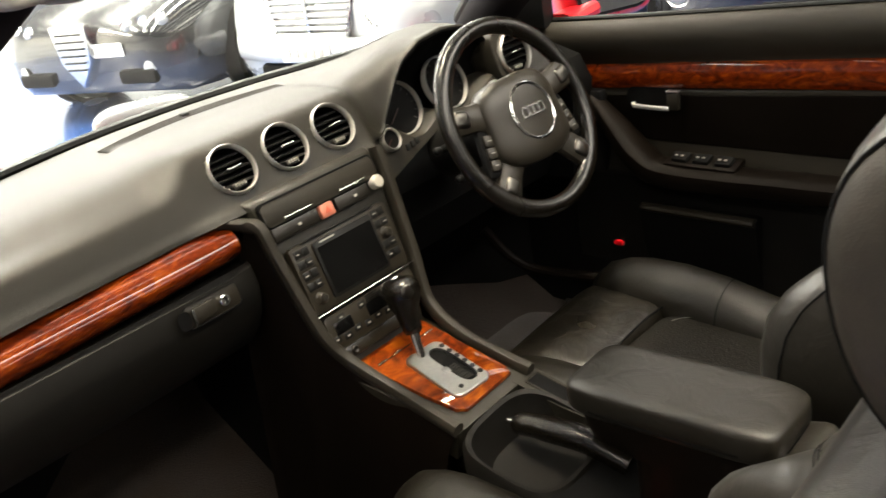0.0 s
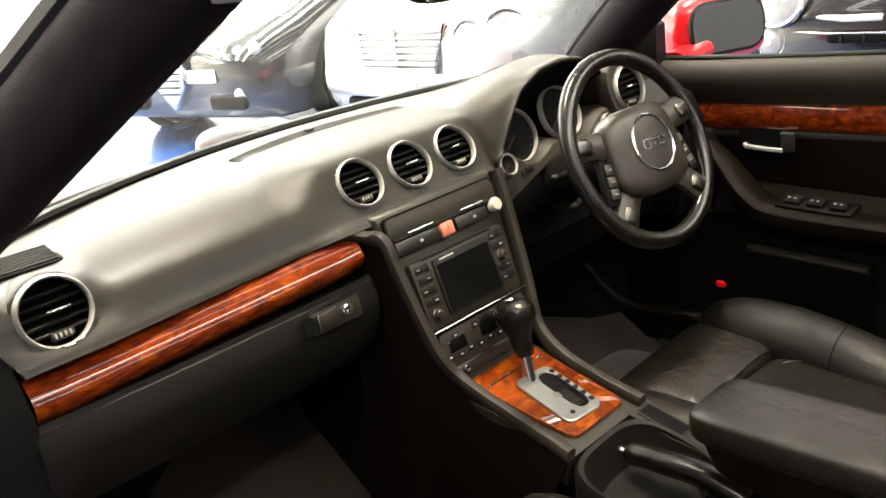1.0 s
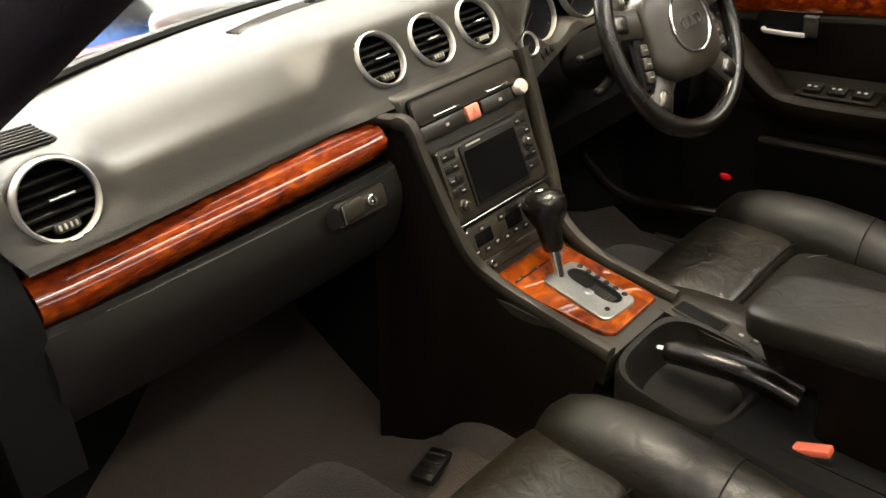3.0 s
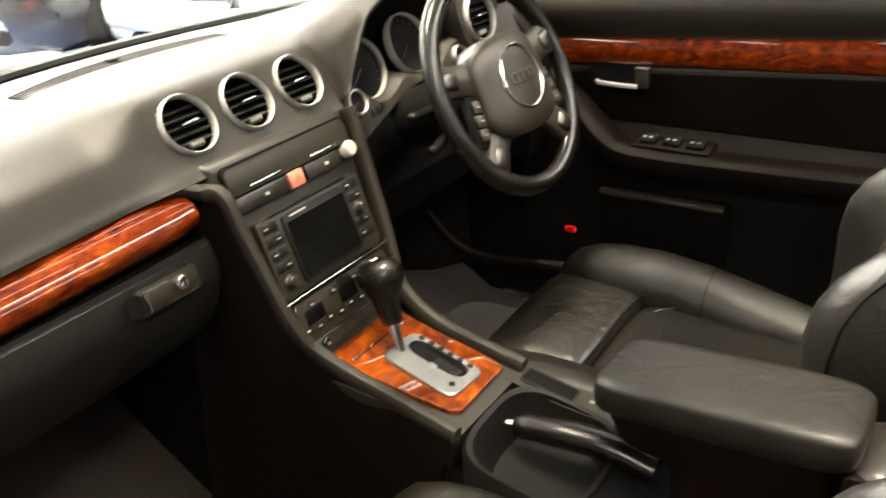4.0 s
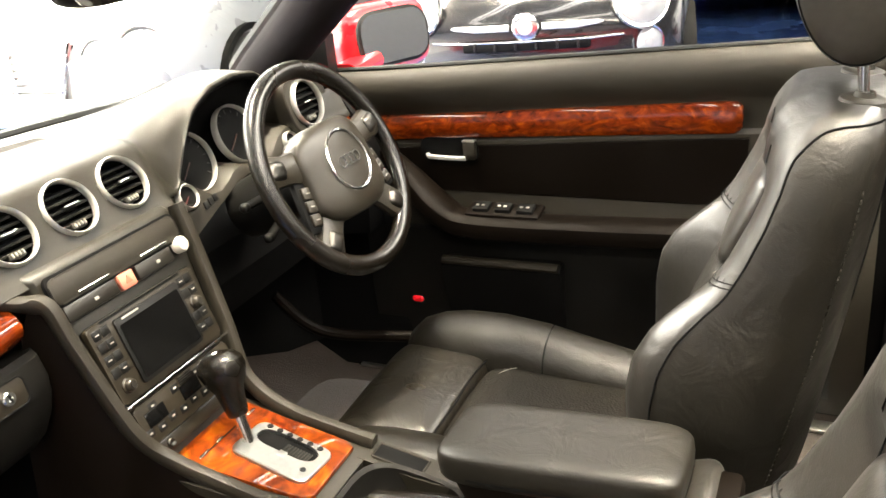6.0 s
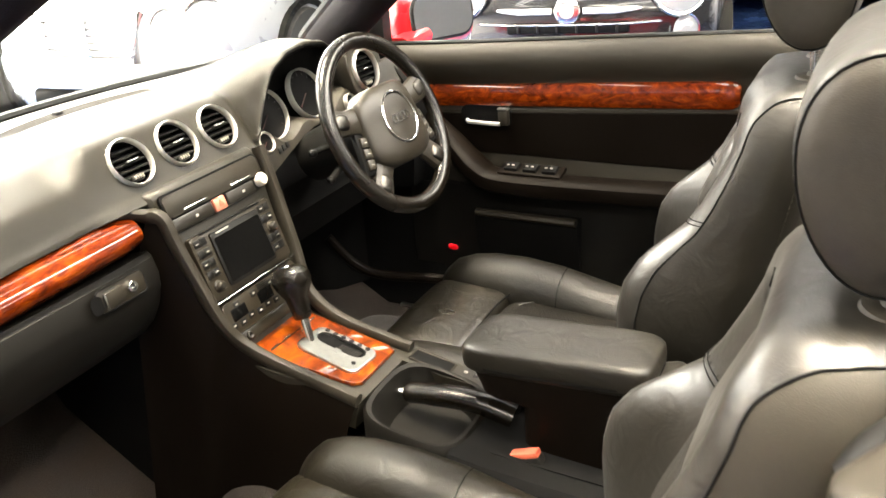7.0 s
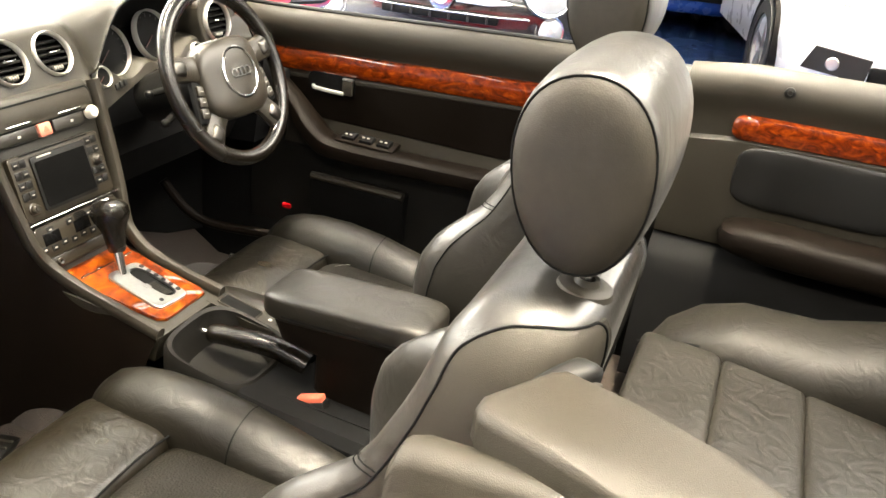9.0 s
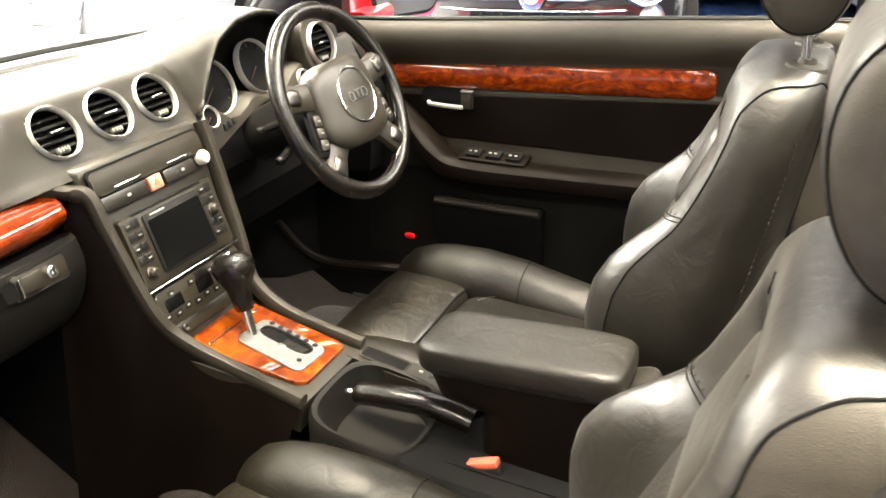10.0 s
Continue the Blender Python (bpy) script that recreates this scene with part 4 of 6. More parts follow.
part("key_slot", block((0.0022, 0.009, 0.002), hf @ Matrix.Translation((0.018, 0, 0.0105)), 0), M["pocket"], glove)
# knee panel: shade under the dash put into its colour
part("lower_dash", loft([[Vector((x, y, z)) for y, z in ((0.68, 0.765), (0.60, 0.757), (0.568, 0.735), (0.555, 0.68), (0.59, 0.60), (0.70, 0.56))] for x in (0.135, 0.145, 0.40, 0.69)]), M["pocket"], dash, "knee panel under the wheel, shade in its near-black colour")

# instruments
CF = (0, -0.92, 0.39)
outline = [(x, hood_top(x) - 0.014) for x in np.linspace(0.205, 0.535, 24)]
outline = [(0.205, 0.800), *outline, (0.535, 0.800)]
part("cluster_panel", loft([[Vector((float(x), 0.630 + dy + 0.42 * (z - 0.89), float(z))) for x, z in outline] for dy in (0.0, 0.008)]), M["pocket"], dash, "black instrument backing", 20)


def gauge(x, z, r, y=0.592):
    f = facing((x, y, z), CF)
    deep = -0.006 if r > 0.04 else -0.001
    k = 0.94 if r > 0.04 else 0.80
    g = part("gauge", lathe([(r * (k - 0.005), -0.010), (r * k, 0.001), (r * (k + 1) / 2, 0.004), (r, 0.001), (r, -0.010)], f, 48, closed=True), M["ring"], dash, "round instrument with a silver ring")
    part("dial", lathe([(0.001, deep), (r * 0.96, deep), (r * 0.96, deep - 0.004), (0.001, deep - 0.004)], f, 36), M["pocket"], g)
    for k in range(13 if r > 0.04 else 4):
        a = radians(220 - (260 * k / 12 if r > 0.04 else 80 * k / 3 + 90))
        part("tick", block((r * (0.14 if k % 2 == 0 else 0.08), r * 0.025, 0.001), f @ Matrix.Rotation(a, 4, "Z") @ Matrix.Translation((r * 0.80, 0, deep + 0.0005)), 0), M["button"], g)
    part("needle", block((r * 0.72, r * 0.03, 0.002), f @ Matrix.Rotation(radians(215), 4, "Z") @ Matrix.Translation((r * 0.36, 0, deep + 0.002)), 0), M["needle"], g)


gauge(0.286, 0.877, 0.051)
gauge(0.415, 0.887, 0.052)
gauge(0.216, 0.846, 0.0205, 0.551)
gauge(0.511, 0.846, 0.019, 0.553)
surround = []
for x in np.linspace(0.142, 0.545, 62):
    zt = interp(x, [0.142, 0.17, 0.20, 0.216, 0.236, 0.25, 0.275, 0.30, 0.325, 0.345, 0.365, 0.39, 0.42, 0.455, 0.485, 0.511, 0.545], [0.852, 0.866, 0.870, 0.869, 0.860, 0.846, 0.829, 0.828, 0.836, 0.846, 0.848, 0.838, 0.834, 0.842, 0.860, 0.868, 0.868])
    zb = interp(x, [0.142, 0.20, 0.265, 0.334, 0.381, 0.545], [0.770, 0.782, 0.802, 0.822, 0.830, 0.830])
    y0 = 0.560 - 0.846 * 0.32
    surround.append([Vector((float(x), y, z)) for y, z in ((0.62, zt + 0.003), (y0 + 0.32 * zt + 0.008, zt + 0.003), (y0 + 0.32 * zt, zt - 0.001), (y0 + 0.32 * (zt + zb) / 2 - 0.001, (zt + zb) / 2), (y0 + 0.32 * zb, zb + 0.002), (y0 + 0.32 * zb + 0.006, zb - 0.002), (0.62, zb - 0.002))])
part("cluster_surround", loft(surround), M["trim"], dash, "grey instrument surround")
for k in range(3):
    part("display_mark", block((0.010, 0.012, 0.003), facing((0.250 + 0.013 * k, 0.5485 + 0.001 * k, 0.820 + 0.002 * k), (0, -0.95, 0.31)), 0.001), M["dark"], dash)

# ---- steering column and wheel ----
WC = Vector((0.343, 0.367, 0.861))
WN = Vector((-0.03, -0.905, 0.425)).normalized()
WF = facing(WC, WN)
R = 0.160
HF = WF @ Matrix.Translation((0, 0, -0.014))
sw = thing("steering_wheel", "black leather four-spoke steering wheel with ringed hub", "steering wheel", WC)
part("column", lathe([(0.001, -0.20), (0.048, -0.20), (0.052, -0.08), (0.045, -0.045), (0.001, -0.045)], WF, 24), M["dark"], sw, "black column shroud")
rim = [WF @ Vector((R * math.cos(a), R * math.sin(a), 0)) for a in np.linspace(0, 2 * math.pi, 73)[:-1]]
part("rim", rail(rim, [(0.0145 + 0.002 * (abs(math.sin(2 * a)) ** 2), 0.0135) for a in np.linspace(0, 2 * math.pi, 73)[:-1]], 14, 1.0, WN, loop=True), M["rim_leather"], sw, "worn black leather rim")
for a in (14, 166, 226, 314):
    aa = radians(a)
    p0, p1 = WF @ Vector((0.058 * math.cos(aa), 0.058 * math.sin(aa) + 0.006, -0.006)), WF @ Vector((R * math.cos(aa), R * math.sin(aa), -0.002))
    out_ = (WF.to_3x3() @ Vector((math.cos(aa), math.sin(aa), 0))).normalized()
    # added metal piece that draws the glint of the polished spoke plastic
    part("spoke_glint", pillow((0.034, 0.030, 0.020), facing(p0.lerp(p1, 0.76) + WN * 0.006, WN, out_.cross(WN)), (0.5, 0.6), (20, 10)), M["spoke"], sw, "small metal piece added for the spoke's glint")
    part("spoke", rail([p0, p0.lerp(p1, 0.5), p1], [(0.032, 0.016), (0.023, 0.012), (0.027, 0.012)], 12, 0.8, WN), M["hub"], sw, "grey satin spoke")


def hub_warp(p):
    q = 1 - 0.22 * max(0, -p.y / 0.085) * (abs(p.x) / 0.105) ** 2 if p.y < 0 else 1
    return Vector((p.x * (1 + 0.10 * (p.y < 0) * -p.y / 0.085), p.y * q, p.z + 0.016 * (1 - (p.x / 0.11) ** 2) * (p.z > 0)))


part("airbag_cover", pillow((0.180, 0.152, 0.046), HF @ Matrix.Translation((0, -0.006, 0.008)), (0.55, 0.6), (40, 14), warp=hub_warp), M["hub"], sw, "grey airbag cover")
part("badge_ring", lathe([(0.0435, 0.036), (0.045, 0.046), (0.0475, 0.0475), (0.050, 0.046), (0.0505, 0.036)], HF, 48, closed=True), M["chrome"], sw, "silver ring round the hub badge")
part("badge_disc", lathe([(0.001, 0.0465), (0.03, 0.045), (0.0438, 0.042), (0.0438, 0.036), (0.001, 0.036)], HF, 40), M["hub"], sw)
for k in range(4):
    part("badge_mark", lathe([(0.0072, 0.0445), (0.0072, 0.0475), (0.0092, 0.0475), (0.0092, 0.0445)], HF @ Matrix.Translation((-0.0195 + 0.013 * k, 0, 0)), 20, closed=True), M["chrome"], sw, "silver badge shape")
for s in (-1, 1):
    pod = part("button_pod", block((0.034, 0.080, 0.012), HF @ Matrix.Translation((s * 0.100, -0.034, 0.010)) @ Matrix.Rotation(s * 0.2, 4, "Z"), 0.005), M["pocket"], sw, "black thumb buttons")
    for k in range(3):
        part("button", block((0.020, 0.0185, 0.007), HF @ Matrix.Translation((s * 0.100 - s * (k - 1) * 0.004, -0.034 + (k - 1) * 0.020, 0.0175)) @ Matrix.Rotation(s * 0.2, 4, "Z"), 0.002), M["hub"], pod)
        part("button_mark", block((0.008, 0.0015, 0.001), HF @ Matrix.Translation((s * 0.100 - s * (k - 1) * 0.004, -0.034 + (k - 1) * 0.020, 0.0213)) @ Matrix.Rotation(s * 0.2, 4, "Z"), 0), M["mark"], pod)
for p0, p1 in (((0.30, 0.47, 0.822), (0.235, 0.465, 0.826)), ((0.31, 0.46, 0.775), (0.268, 0.455, 0.765))):
    st = part("stalk", rail([p0, p1], [(0.009, 0.007), (0.007, 0.006)], 12), M["pocket"], sw, "black column stalk")
    part("stalk_tip", pillow((0.016, 0.016, 0.015), Matrix.Translation(p1), (0.8, 0.8), (14, 8)), M["dark"], st)
part("column_lever", block((0.012, 0.03, 0.05), Matrix.Translation((0.335, 0.40, 0.735)), 0.004), M["satin"], sw, "metal tilt lever")

# ---- centre console ----
con = thing("centre_console", "black centre console with radio, walnut panel and armrest", "console", (0.01, 0.2, 0.24))


def face(x, z, off=0.0):
    return (x, 0.507 + (z - 0.857) * 0.345 - 0.945 * off, z + 0.326 * off)


FN = (0, -0.945, 0.326)


def on_face(x, z, off=0.0):
    return facing(face(x, z, off), FN)


def half_width(z):
    return interp(z, [0.58, 0.62, 0.69, 0.81, 0.87], [0.088, 0.098, 0.112, 0.125, 0.128])


stack = []
for z, dy, k in ((0.866, 0.040, 0.95), (0.8655, 0.018, 0.985), (0.864, 0.008, 0.995), (0.861, 0.002, 1), (0.857, 0, 1), (0.81, 0, 1), (0.75, 0, 1), (0.69, 0, 1), (0.65, 0, 1), (0.62, 0, 1), (0.595, 0, 1), (0.57, 0, 1)):
    w = half_width(z) * k
    y = face(0, z)[1] + 0.006 + dy
    stack.append([Vector((0.006 + u * w, yy, z)) for u, yy in ((-1, 0.74), (-1.02, y + 0.03), (-1.01, y + 0.014), (-0.99, y + 0.005), (-0.95, y), (0.95, y), (0.99, y + 0.005), (1.01, y + 0.014), (1.02, y + 0.03), (1, 0.74))])
part("stack_body", loft(stack), M["dash"], con, "black centre stack")
for s in (-1, 1):
    upper = [Vector(face(0.006 + s * (half_width(z) + 0.002), z, 0.004)) for z in (0.865, 0.83, 0.79, 0.75, 0.71, 0.68, 0.65)]
    xe = -0.066 if s < 0 else 0.102
    lower = [(lerp(upper[-1].x, xe, 0.45), 0.418, 0.617), (lerp(upper[-1].x, xe, 0.8), 0.385, 0.590), (xe, 0.34, 0.571), (xe + s * 0.0, 0.28, 0.557), (xe + s * 0.002, 0.215, 0.544)]
    lead = [(s * 0.205, 0.546, 0.850), (s * 0.178, 0.537, 0.851), (s * 0.156, 0.526, 0.848), (0.006 + s * 0.139, 0.514, 0.838)] if s < 0 else []
    path = curve(lead + [tuple(p) for p in (upper[1:] if s < 0 else upper)] + lower, 4)
    part("side_rail", rail(path, [(0.012 * min(1, 0.25 + 0.055 * i), 0.010 * min(1, 0.3 + 0.05 * i)) if s < 0 else (0.012, 0.010) for i in range(len(path))], 10, 0.8, (1, 0, 0)), M["trim"], con, "grey console edge rail")
    skirt = []
    for p in [q for q in path if abs(q.x - 0.006) < 0.137]:
        skirt.append([Vector((p.x + s * 0.004, p.y, p.z)), Vector((p.x + s * 0.016, p.y + 0.01, p.z - 0.03)), Vector((p.x + s * 0.02, p.y + 0.05, max(p.z - 0.16, 0.23))), Vector((p.x + s * 0.015, p.y + 0.12, 0.23)), Vector((p.x - s * 0.005, p.y + 0.10, 0.235)), Vector((p.x - s * 0.005, p.y + 0.02, p.z - 0.02))])
    # dark vinyl colour here carries the shade on the flank
    part("side_skirt", loft(skirt), M["door_soft"], con, "console flank, footwell shade in its dark colour")
    # near-black side, so the footwell stays in painted shade
    part("footwell_side", block((0.02, 0.42, 0.56), Matrix.Translation((0.006 + s * 0.098, 0.745, 0.50)), 0.006), M["pocket"], con, "footwell side panel, coloured as in deep shade")

# storage flap and switch row
part("flap_gap", prism(rounded(0.232, 0.041, 0.010), 0.0062, on_face(0.002, 0.8405, 0.0), 0.001), M["pocket"], con)
part("flap", prism(rounded(0.226, 0.034, 0.008), 0.008, on_face(0.002, 0.8405, 0.0), 0.003), M["trim"], con, "grey storage flap")
for x in (-0.052, 0.058):
    part("flap_bar", block((0.052, 0.0035, 0.003), on_face(x, 0.8285, 0.009), 0.001), M["chrome"], con, "thin bright bar")
for x, w in ((-0.063, 0.088), (0.052, 0.070)):
    b = part("switch_blank", block((w, 0.021, 0.010), on_face(x, 0.812, 0.003), 0.003), M["button"], con)
    part("switch_print", block((0.006, 0.004, 0.001), on_face(x + 0.005, 0.812, 0.0085), 0), M["mark"], b)
hz = part("hazard_switch", block((0.027, 0.022, 0.010), on_face(-0.003, 0.812, 0.005), 0.003), M["hazard"], con, "faded red hazard switch")
part("hazard_sign", prism([(-0.0055, -0.004), (0.0055, -0.004), (0, 0.006)], 0.001, on_face(-0.003, 0.812, 0.0102)), M["orange"], hz)
part("round_knob", lathe([(0.001, 0.014), (0.009, 0.0135), (0.0115, 0.010), (0.012, 0.0), (0.001, 0.0)], on_face(0.106, 0.816, 0.002), 28), M["cream"], con, "pale round knob")

# radio with a dark screen
radio = part("car_radio", prism(rounded(0.198, 0.106, 0.005), 0.010, on_face(0.0, 0.7365, 0.001), 0.003), M["panel"], con, "black car radio with a dark screen")
part("screen_bezel", prism(rounded(0.120, 0.090, 0.004), 0.004, on_face(0.002, 0.7375, 0.0105), 0.002), M["dark"], radio)
part("screen", prism(rounded(0.110, 0.075, 0.003), 0.001, on_face(0.002, 0.7355, 0.0148)), M["screen"], radio, "dark glossy screen")
part("screen_print", block((0.03, 0.0025, 0.0008), on_face(-0.030, 0.7768, 0.0150), 0), M["mark"], radio)
part("slot", block((0.15, 0.003, 0.002), on_face(0.0, 0.7855, 0.0105), 0), M["pocket"], radio)
for s in (-1, 1):
    for k in range(5):
        z = 0.775 - 0.0165 * k
        if (s > 0 and k == 2) or (s < 0 and k == 4):
            kn = part("knob", lathe([(0.001, 0.012), (0.006, 0.0118), (0.0076, 0.0100), (0.0082, 0.005), (0.010, 0.004), (0.010, 0.0), (0.001, 0.0)], on_face(s * 0.0800, z - (0.004 if s < 0 else 0), 0.009), 24), M["panel"], radio, "ribbed radio knob")
            part("knob_cap", lathe([(0.001, 0.0132), (0.0045, 0.0132), (0.005, 0.011), (0.001, 0.011)], on_face(s * 0.0795, z - (0.004 if s < 0 else 0), 0.009), 20), M["button"], kn)
        else:
            for q in (-1, 1):
                bt = part("radio_button", block((0.0130, 0.0130, 0.003), on_face(s * 0.0795 + q * 0.0072, z, 0.0105), 0.0008), M["dark"], radio)
                if (k + (q > 0)) % 2 == 0:
                    part("print", block((0.006, 0.0014, 0.0006), on_face(s * 0.0795 + q * 0.0072, z, 0.0123), 0), M["mark"], bt)
part("chrome_strip", block((0.222, 0.0035, 0.006), on_face(0.003, 0.6815, 0.008), 0.0015), M["chrome"], con, "thin chrome strip under the radio")

# climate controls
clim = part("climate_panel", prism(rounded(0.190, 0.054, 0.006), 0.008, on_face(0.003, 0.651, 0.001), 0.003), M["panel"], con, "black climate control panel")
for x in (-0.062, 0.006, 0.072):
    part("display", block((0.036, 0.020, 0.003), on_face(x, 0.654, 0.0085), 0.001), M["screen"], clim)
for k, x in enumerate(np.linspace(-0.083, 0.090, 9)):
    for z in ((0.6665, 0.6375) if k % 2 else (0.640,)):
        bt = part("climate_button", block((0.015, 0.011, 0.003), on_face(float(x), z, 0.0082), 0.001), M["dark"], clim)
        part("print", block((0.005, 0.0022, 0.0006), on_face(float(x), z, 0.0099), 0), M["mark"], bt)
for k in range(4):
    part("rib", block((0.026, 0.0016, 0.002), on_face(0.006, 0.6655 + 0.0028 * k, 0.0095), 0), M["dark"], clim)
part("lower_tray", block((0.165, 0.020, 0.006), on_face(0.004, 0.614, 0.003), 0.003), M["panel"], con)
for x in (-0.06, 0.055, 0.068):
    part("socket", lathe([(0.002, 0.004), (0.005, 0.006), (0.0065, 0.004), (0.0065, 0.0), (0.002, 0.0)], on_face(x, 0.614, 0.004), 16, closed=True), M["button"], con)


def deck(x, y, off=0.0):
    return Vector((x, y - 0.215 * off, 0.547 + 0.22 * (y - 0.25) + 0.977 * off))


DN = Vector((0, -0.215, 0.977))


def on_deck(x, y, off=0.0, turn=0.0):
    return facing(deck(x, y, off), DN, (0, 1, 0)) @ Matrix.Rotation(turn, 4, "Z")


part("front_deck", loft([[deck(x, y, o) for x, o in ((xl, -0.05), (xl, -0.001), (xr, -0.001), (xr, -0.05))] for y, xl, xr in ((0.215, -0.07, 0.11), (0.30, -0.072, 0.11), (0.40, -0.085, 0.115), (0.46, -0.09, 0.115))]), M["dash"], con)
wood_out = [(-0.054, 0.432), (0.088, 0.428), (0.088, 0.250), (0.080, 0.236), (-0.026, 0.234), (-0.038, 0.246), (-0.046, 0.30), (-0.054, 0.38)]
mm = facing(deck(0, 0.25), DN, (0, 1, 0))
part("walnut_panel", prism([(x, (y - 0.25) / 0.977) for x, y in wood_out], 0.006, mm, 0.003), M["wood_panel"], con, "lacquered burr walnut shift panel")
for x, y, w in ((-0.034, 0.393, 0.020), (0.000, 0.393, 0.014), (0.070, 0.391, 0.020)):
    part("panel_inlay", block((w, 0.0028, 0.0015), on_deck(x, y, 0.0068), 0.0005), M["chrome"], con, "small bright inlay")
part("panel_gap", block((0.125, 0.0018, 0.001), on_deck(0.018, 0.392, 0.0063), 0), M["pocket"], con)
SP = on_deck(0.0195, 0.310, 0.006, radians(-4))
outer = rounded(0.074, 0.120, 0.014)
inner_shape = [(0.012 + x * 0.42, y * 0.78) for x, y in rounded(0.074, 0.120, 0.03)]
sp_bm = loft([[SP @ Vector((x, y, z)) for x, y in o] for o, z in ((outer, 0.0), (outer, 0.004), ([(x * 0.96, y * 0.97) for x, y in outer], 0.0055), (inner_shape, 0.0055), (inner_shape, -0.003), (outer, -0.003))], caps=False)
shift_plate = part("shift_plate", sp_bm, M["satin"], con, "silver gear gate plate")
part("gate_slot", prism(inner_shape, 0.002, SP @ Matrix.Translation((0, 0, -0.001))), M["pocket"], shift_plate)
part("gate_bar", block((0.012, 0.012, 0.003), SP @ Matrix.Translation((-0.006, -0.004, 0.0045)), 0.001), M["satin"], shift_plate)
part("gate_brush", block((0.018, 0.040, 0.002), SP @ Matrix.Translation((0.008, -0.018, 0.002)), 0), M["dark"], shift_plate)
for k in range(6):
    part("gate_mark", lathe([(0.001, 0.0012), (0.0042, 0.001), (0.0046, 0.0), (0.001, 0.0)], SP @ Matrix.Translation((0.0305, 0.042 - 0.0165 * k, 0.0055)), 14), M["dark"], shift_plate)
for k in range(9):
    part("brush_rib", block((0.017, 0.0016, 0.002), SP @ Matrix.Translation((0.008, -0.002 - 0.0045 * k, 0.0032)), 0), M["trim"], shift_plate)
part("gate_lock", lathe([(0.001, 0.001), (0.004, 0.001), (0.004, 0.0), (0.001, 0.0)], SP @ Matrix.Translation((-0.016, -0.045, 0.0055)), 16), M["dark"], shift_plate)
foot, head = deck(0.014, 0.356, 0.004), Vector((0.024, 0.384, 0.676))
lever = part("gear_lever", rail([foot, foot.lerp(head, 0.46)], (0.0085, 0.0085), 14), M["chrome"], con, "chrome gear lever with black knob")
ax = (head - foot).normalized()
kf = facing(foot.lerp(head, 0.42), ax, (0, 1, 0)) @ Matrix.Diagonal((1.16, 1.16, 0.92, 1))
kb = lathe([(0.001, 0.0), (0.011, 0.0), (0.0125, 0.004), (0.014, 0.020), (0.0165, 0.04), (0.0215, 0.058), (0.0245, 0.072), (0.0235, 0.085), (0.018, 0.094), (0.010, 0.098), (0.001, 0.099)], kf, 28)
for v in kb.verts:
    q = kf.inverted() @ v.co
    q.y *= 1.25 if q.z > 0.045 else 1.05
    v.co = kf @ q
part("knob", kb, M["rim_leather"], lever, "black leather gear knob")
part("knob_badge", lathe([(0.001, 0.1005), (0.008, 0.1), (0.009, 0.097), (0.001, 0.096)], kf @ Matrix.Translation((0, 0.006, 0)), 20), M["chrome"], lever)

# tray behind the gate, hand brake, slots
oc = Vector((-0.008, 0.128, 0.522))
ta, tb = Vector((0.090, 0, 0.004)), Vector((0, 0.086, 0.017))
hole = oval(oc, ta * 0.90, tb * 0.88, 36, 0.62)
rim_o = oval(oc, ta * 1.0, tb * 1.0, 36, 0.55)
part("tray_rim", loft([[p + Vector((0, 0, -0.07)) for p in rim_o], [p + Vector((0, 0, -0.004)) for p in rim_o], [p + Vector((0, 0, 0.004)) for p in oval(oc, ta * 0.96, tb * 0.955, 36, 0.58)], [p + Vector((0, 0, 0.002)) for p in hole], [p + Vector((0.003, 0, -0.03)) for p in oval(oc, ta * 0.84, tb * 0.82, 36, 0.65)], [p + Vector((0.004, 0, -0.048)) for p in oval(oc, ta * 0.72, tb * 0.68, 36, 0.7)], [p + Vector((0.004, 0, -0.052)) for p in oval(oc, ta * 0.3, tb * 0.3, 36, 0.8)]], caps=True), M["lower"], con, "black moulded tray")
part("tray_deck", loft([[Vector((x, y, z)) for x, z in ((0.070, zt - 0.08), (0.070, zt), (0.118, zt), (0.122, zt - 0.01), (0.125, 0.30))] for y, zt in ((0.225, 0.541), (0.14, 0.524), (0.03, 0.515), (-0.05, 0.50))]), M["dash"], con)
part("slot", block((0.026, 0.072, 0.003), Matrix.Translation((0.096, 0.172, 0.5315)) @ Matrix.Rotation(0.2, 4, "X"), 0.001), M["pocket"], con, "dark coin slot")
part("slot_rim", rail([Matrix.Translation((0.096, 0.172, 0.532)) @ Matrix.Rotation(0.2, 4, "X") @ Vector((x, y, 0)) for x, y in rounded(0.030, 0.076, 0.004)], (0.0018, 0.0018), 6, 1.0, (0, 0, 1), loop=True), M["trim"], con)
for k in range(2):
    part("small_switch", block((0.016, 0.016, 0.005), Matrix.Translation((0.098, 0.112 - 0.022 * k, 0.518)) @ Matrix.Rotation(0.2, 4, "X"), 0.002), M["dark"], con)
    part("switch_print", block((0.005, 0.006, 0.002), Matrix.Translation((0.098, 0.112 - 0.022 * k, 0.5225)) @ Matrix.Rotation(0.2, 4, "X"), 0), M["mark"], con)
brake = part("hand_brake", rail(curve([(0.032, 0.0, 0.505), (0.026, 0.06, 0.522), (0.018, 0.13, 0.524), (0.013, 0.178, 0.520)], 4), [(0.020, 0.017)] * 9 + [(0.018, 0.016)] * 3 + [(0.014, 0.013)], 14, 0.85), M["rim_leather"], con, "black hand brake lever")
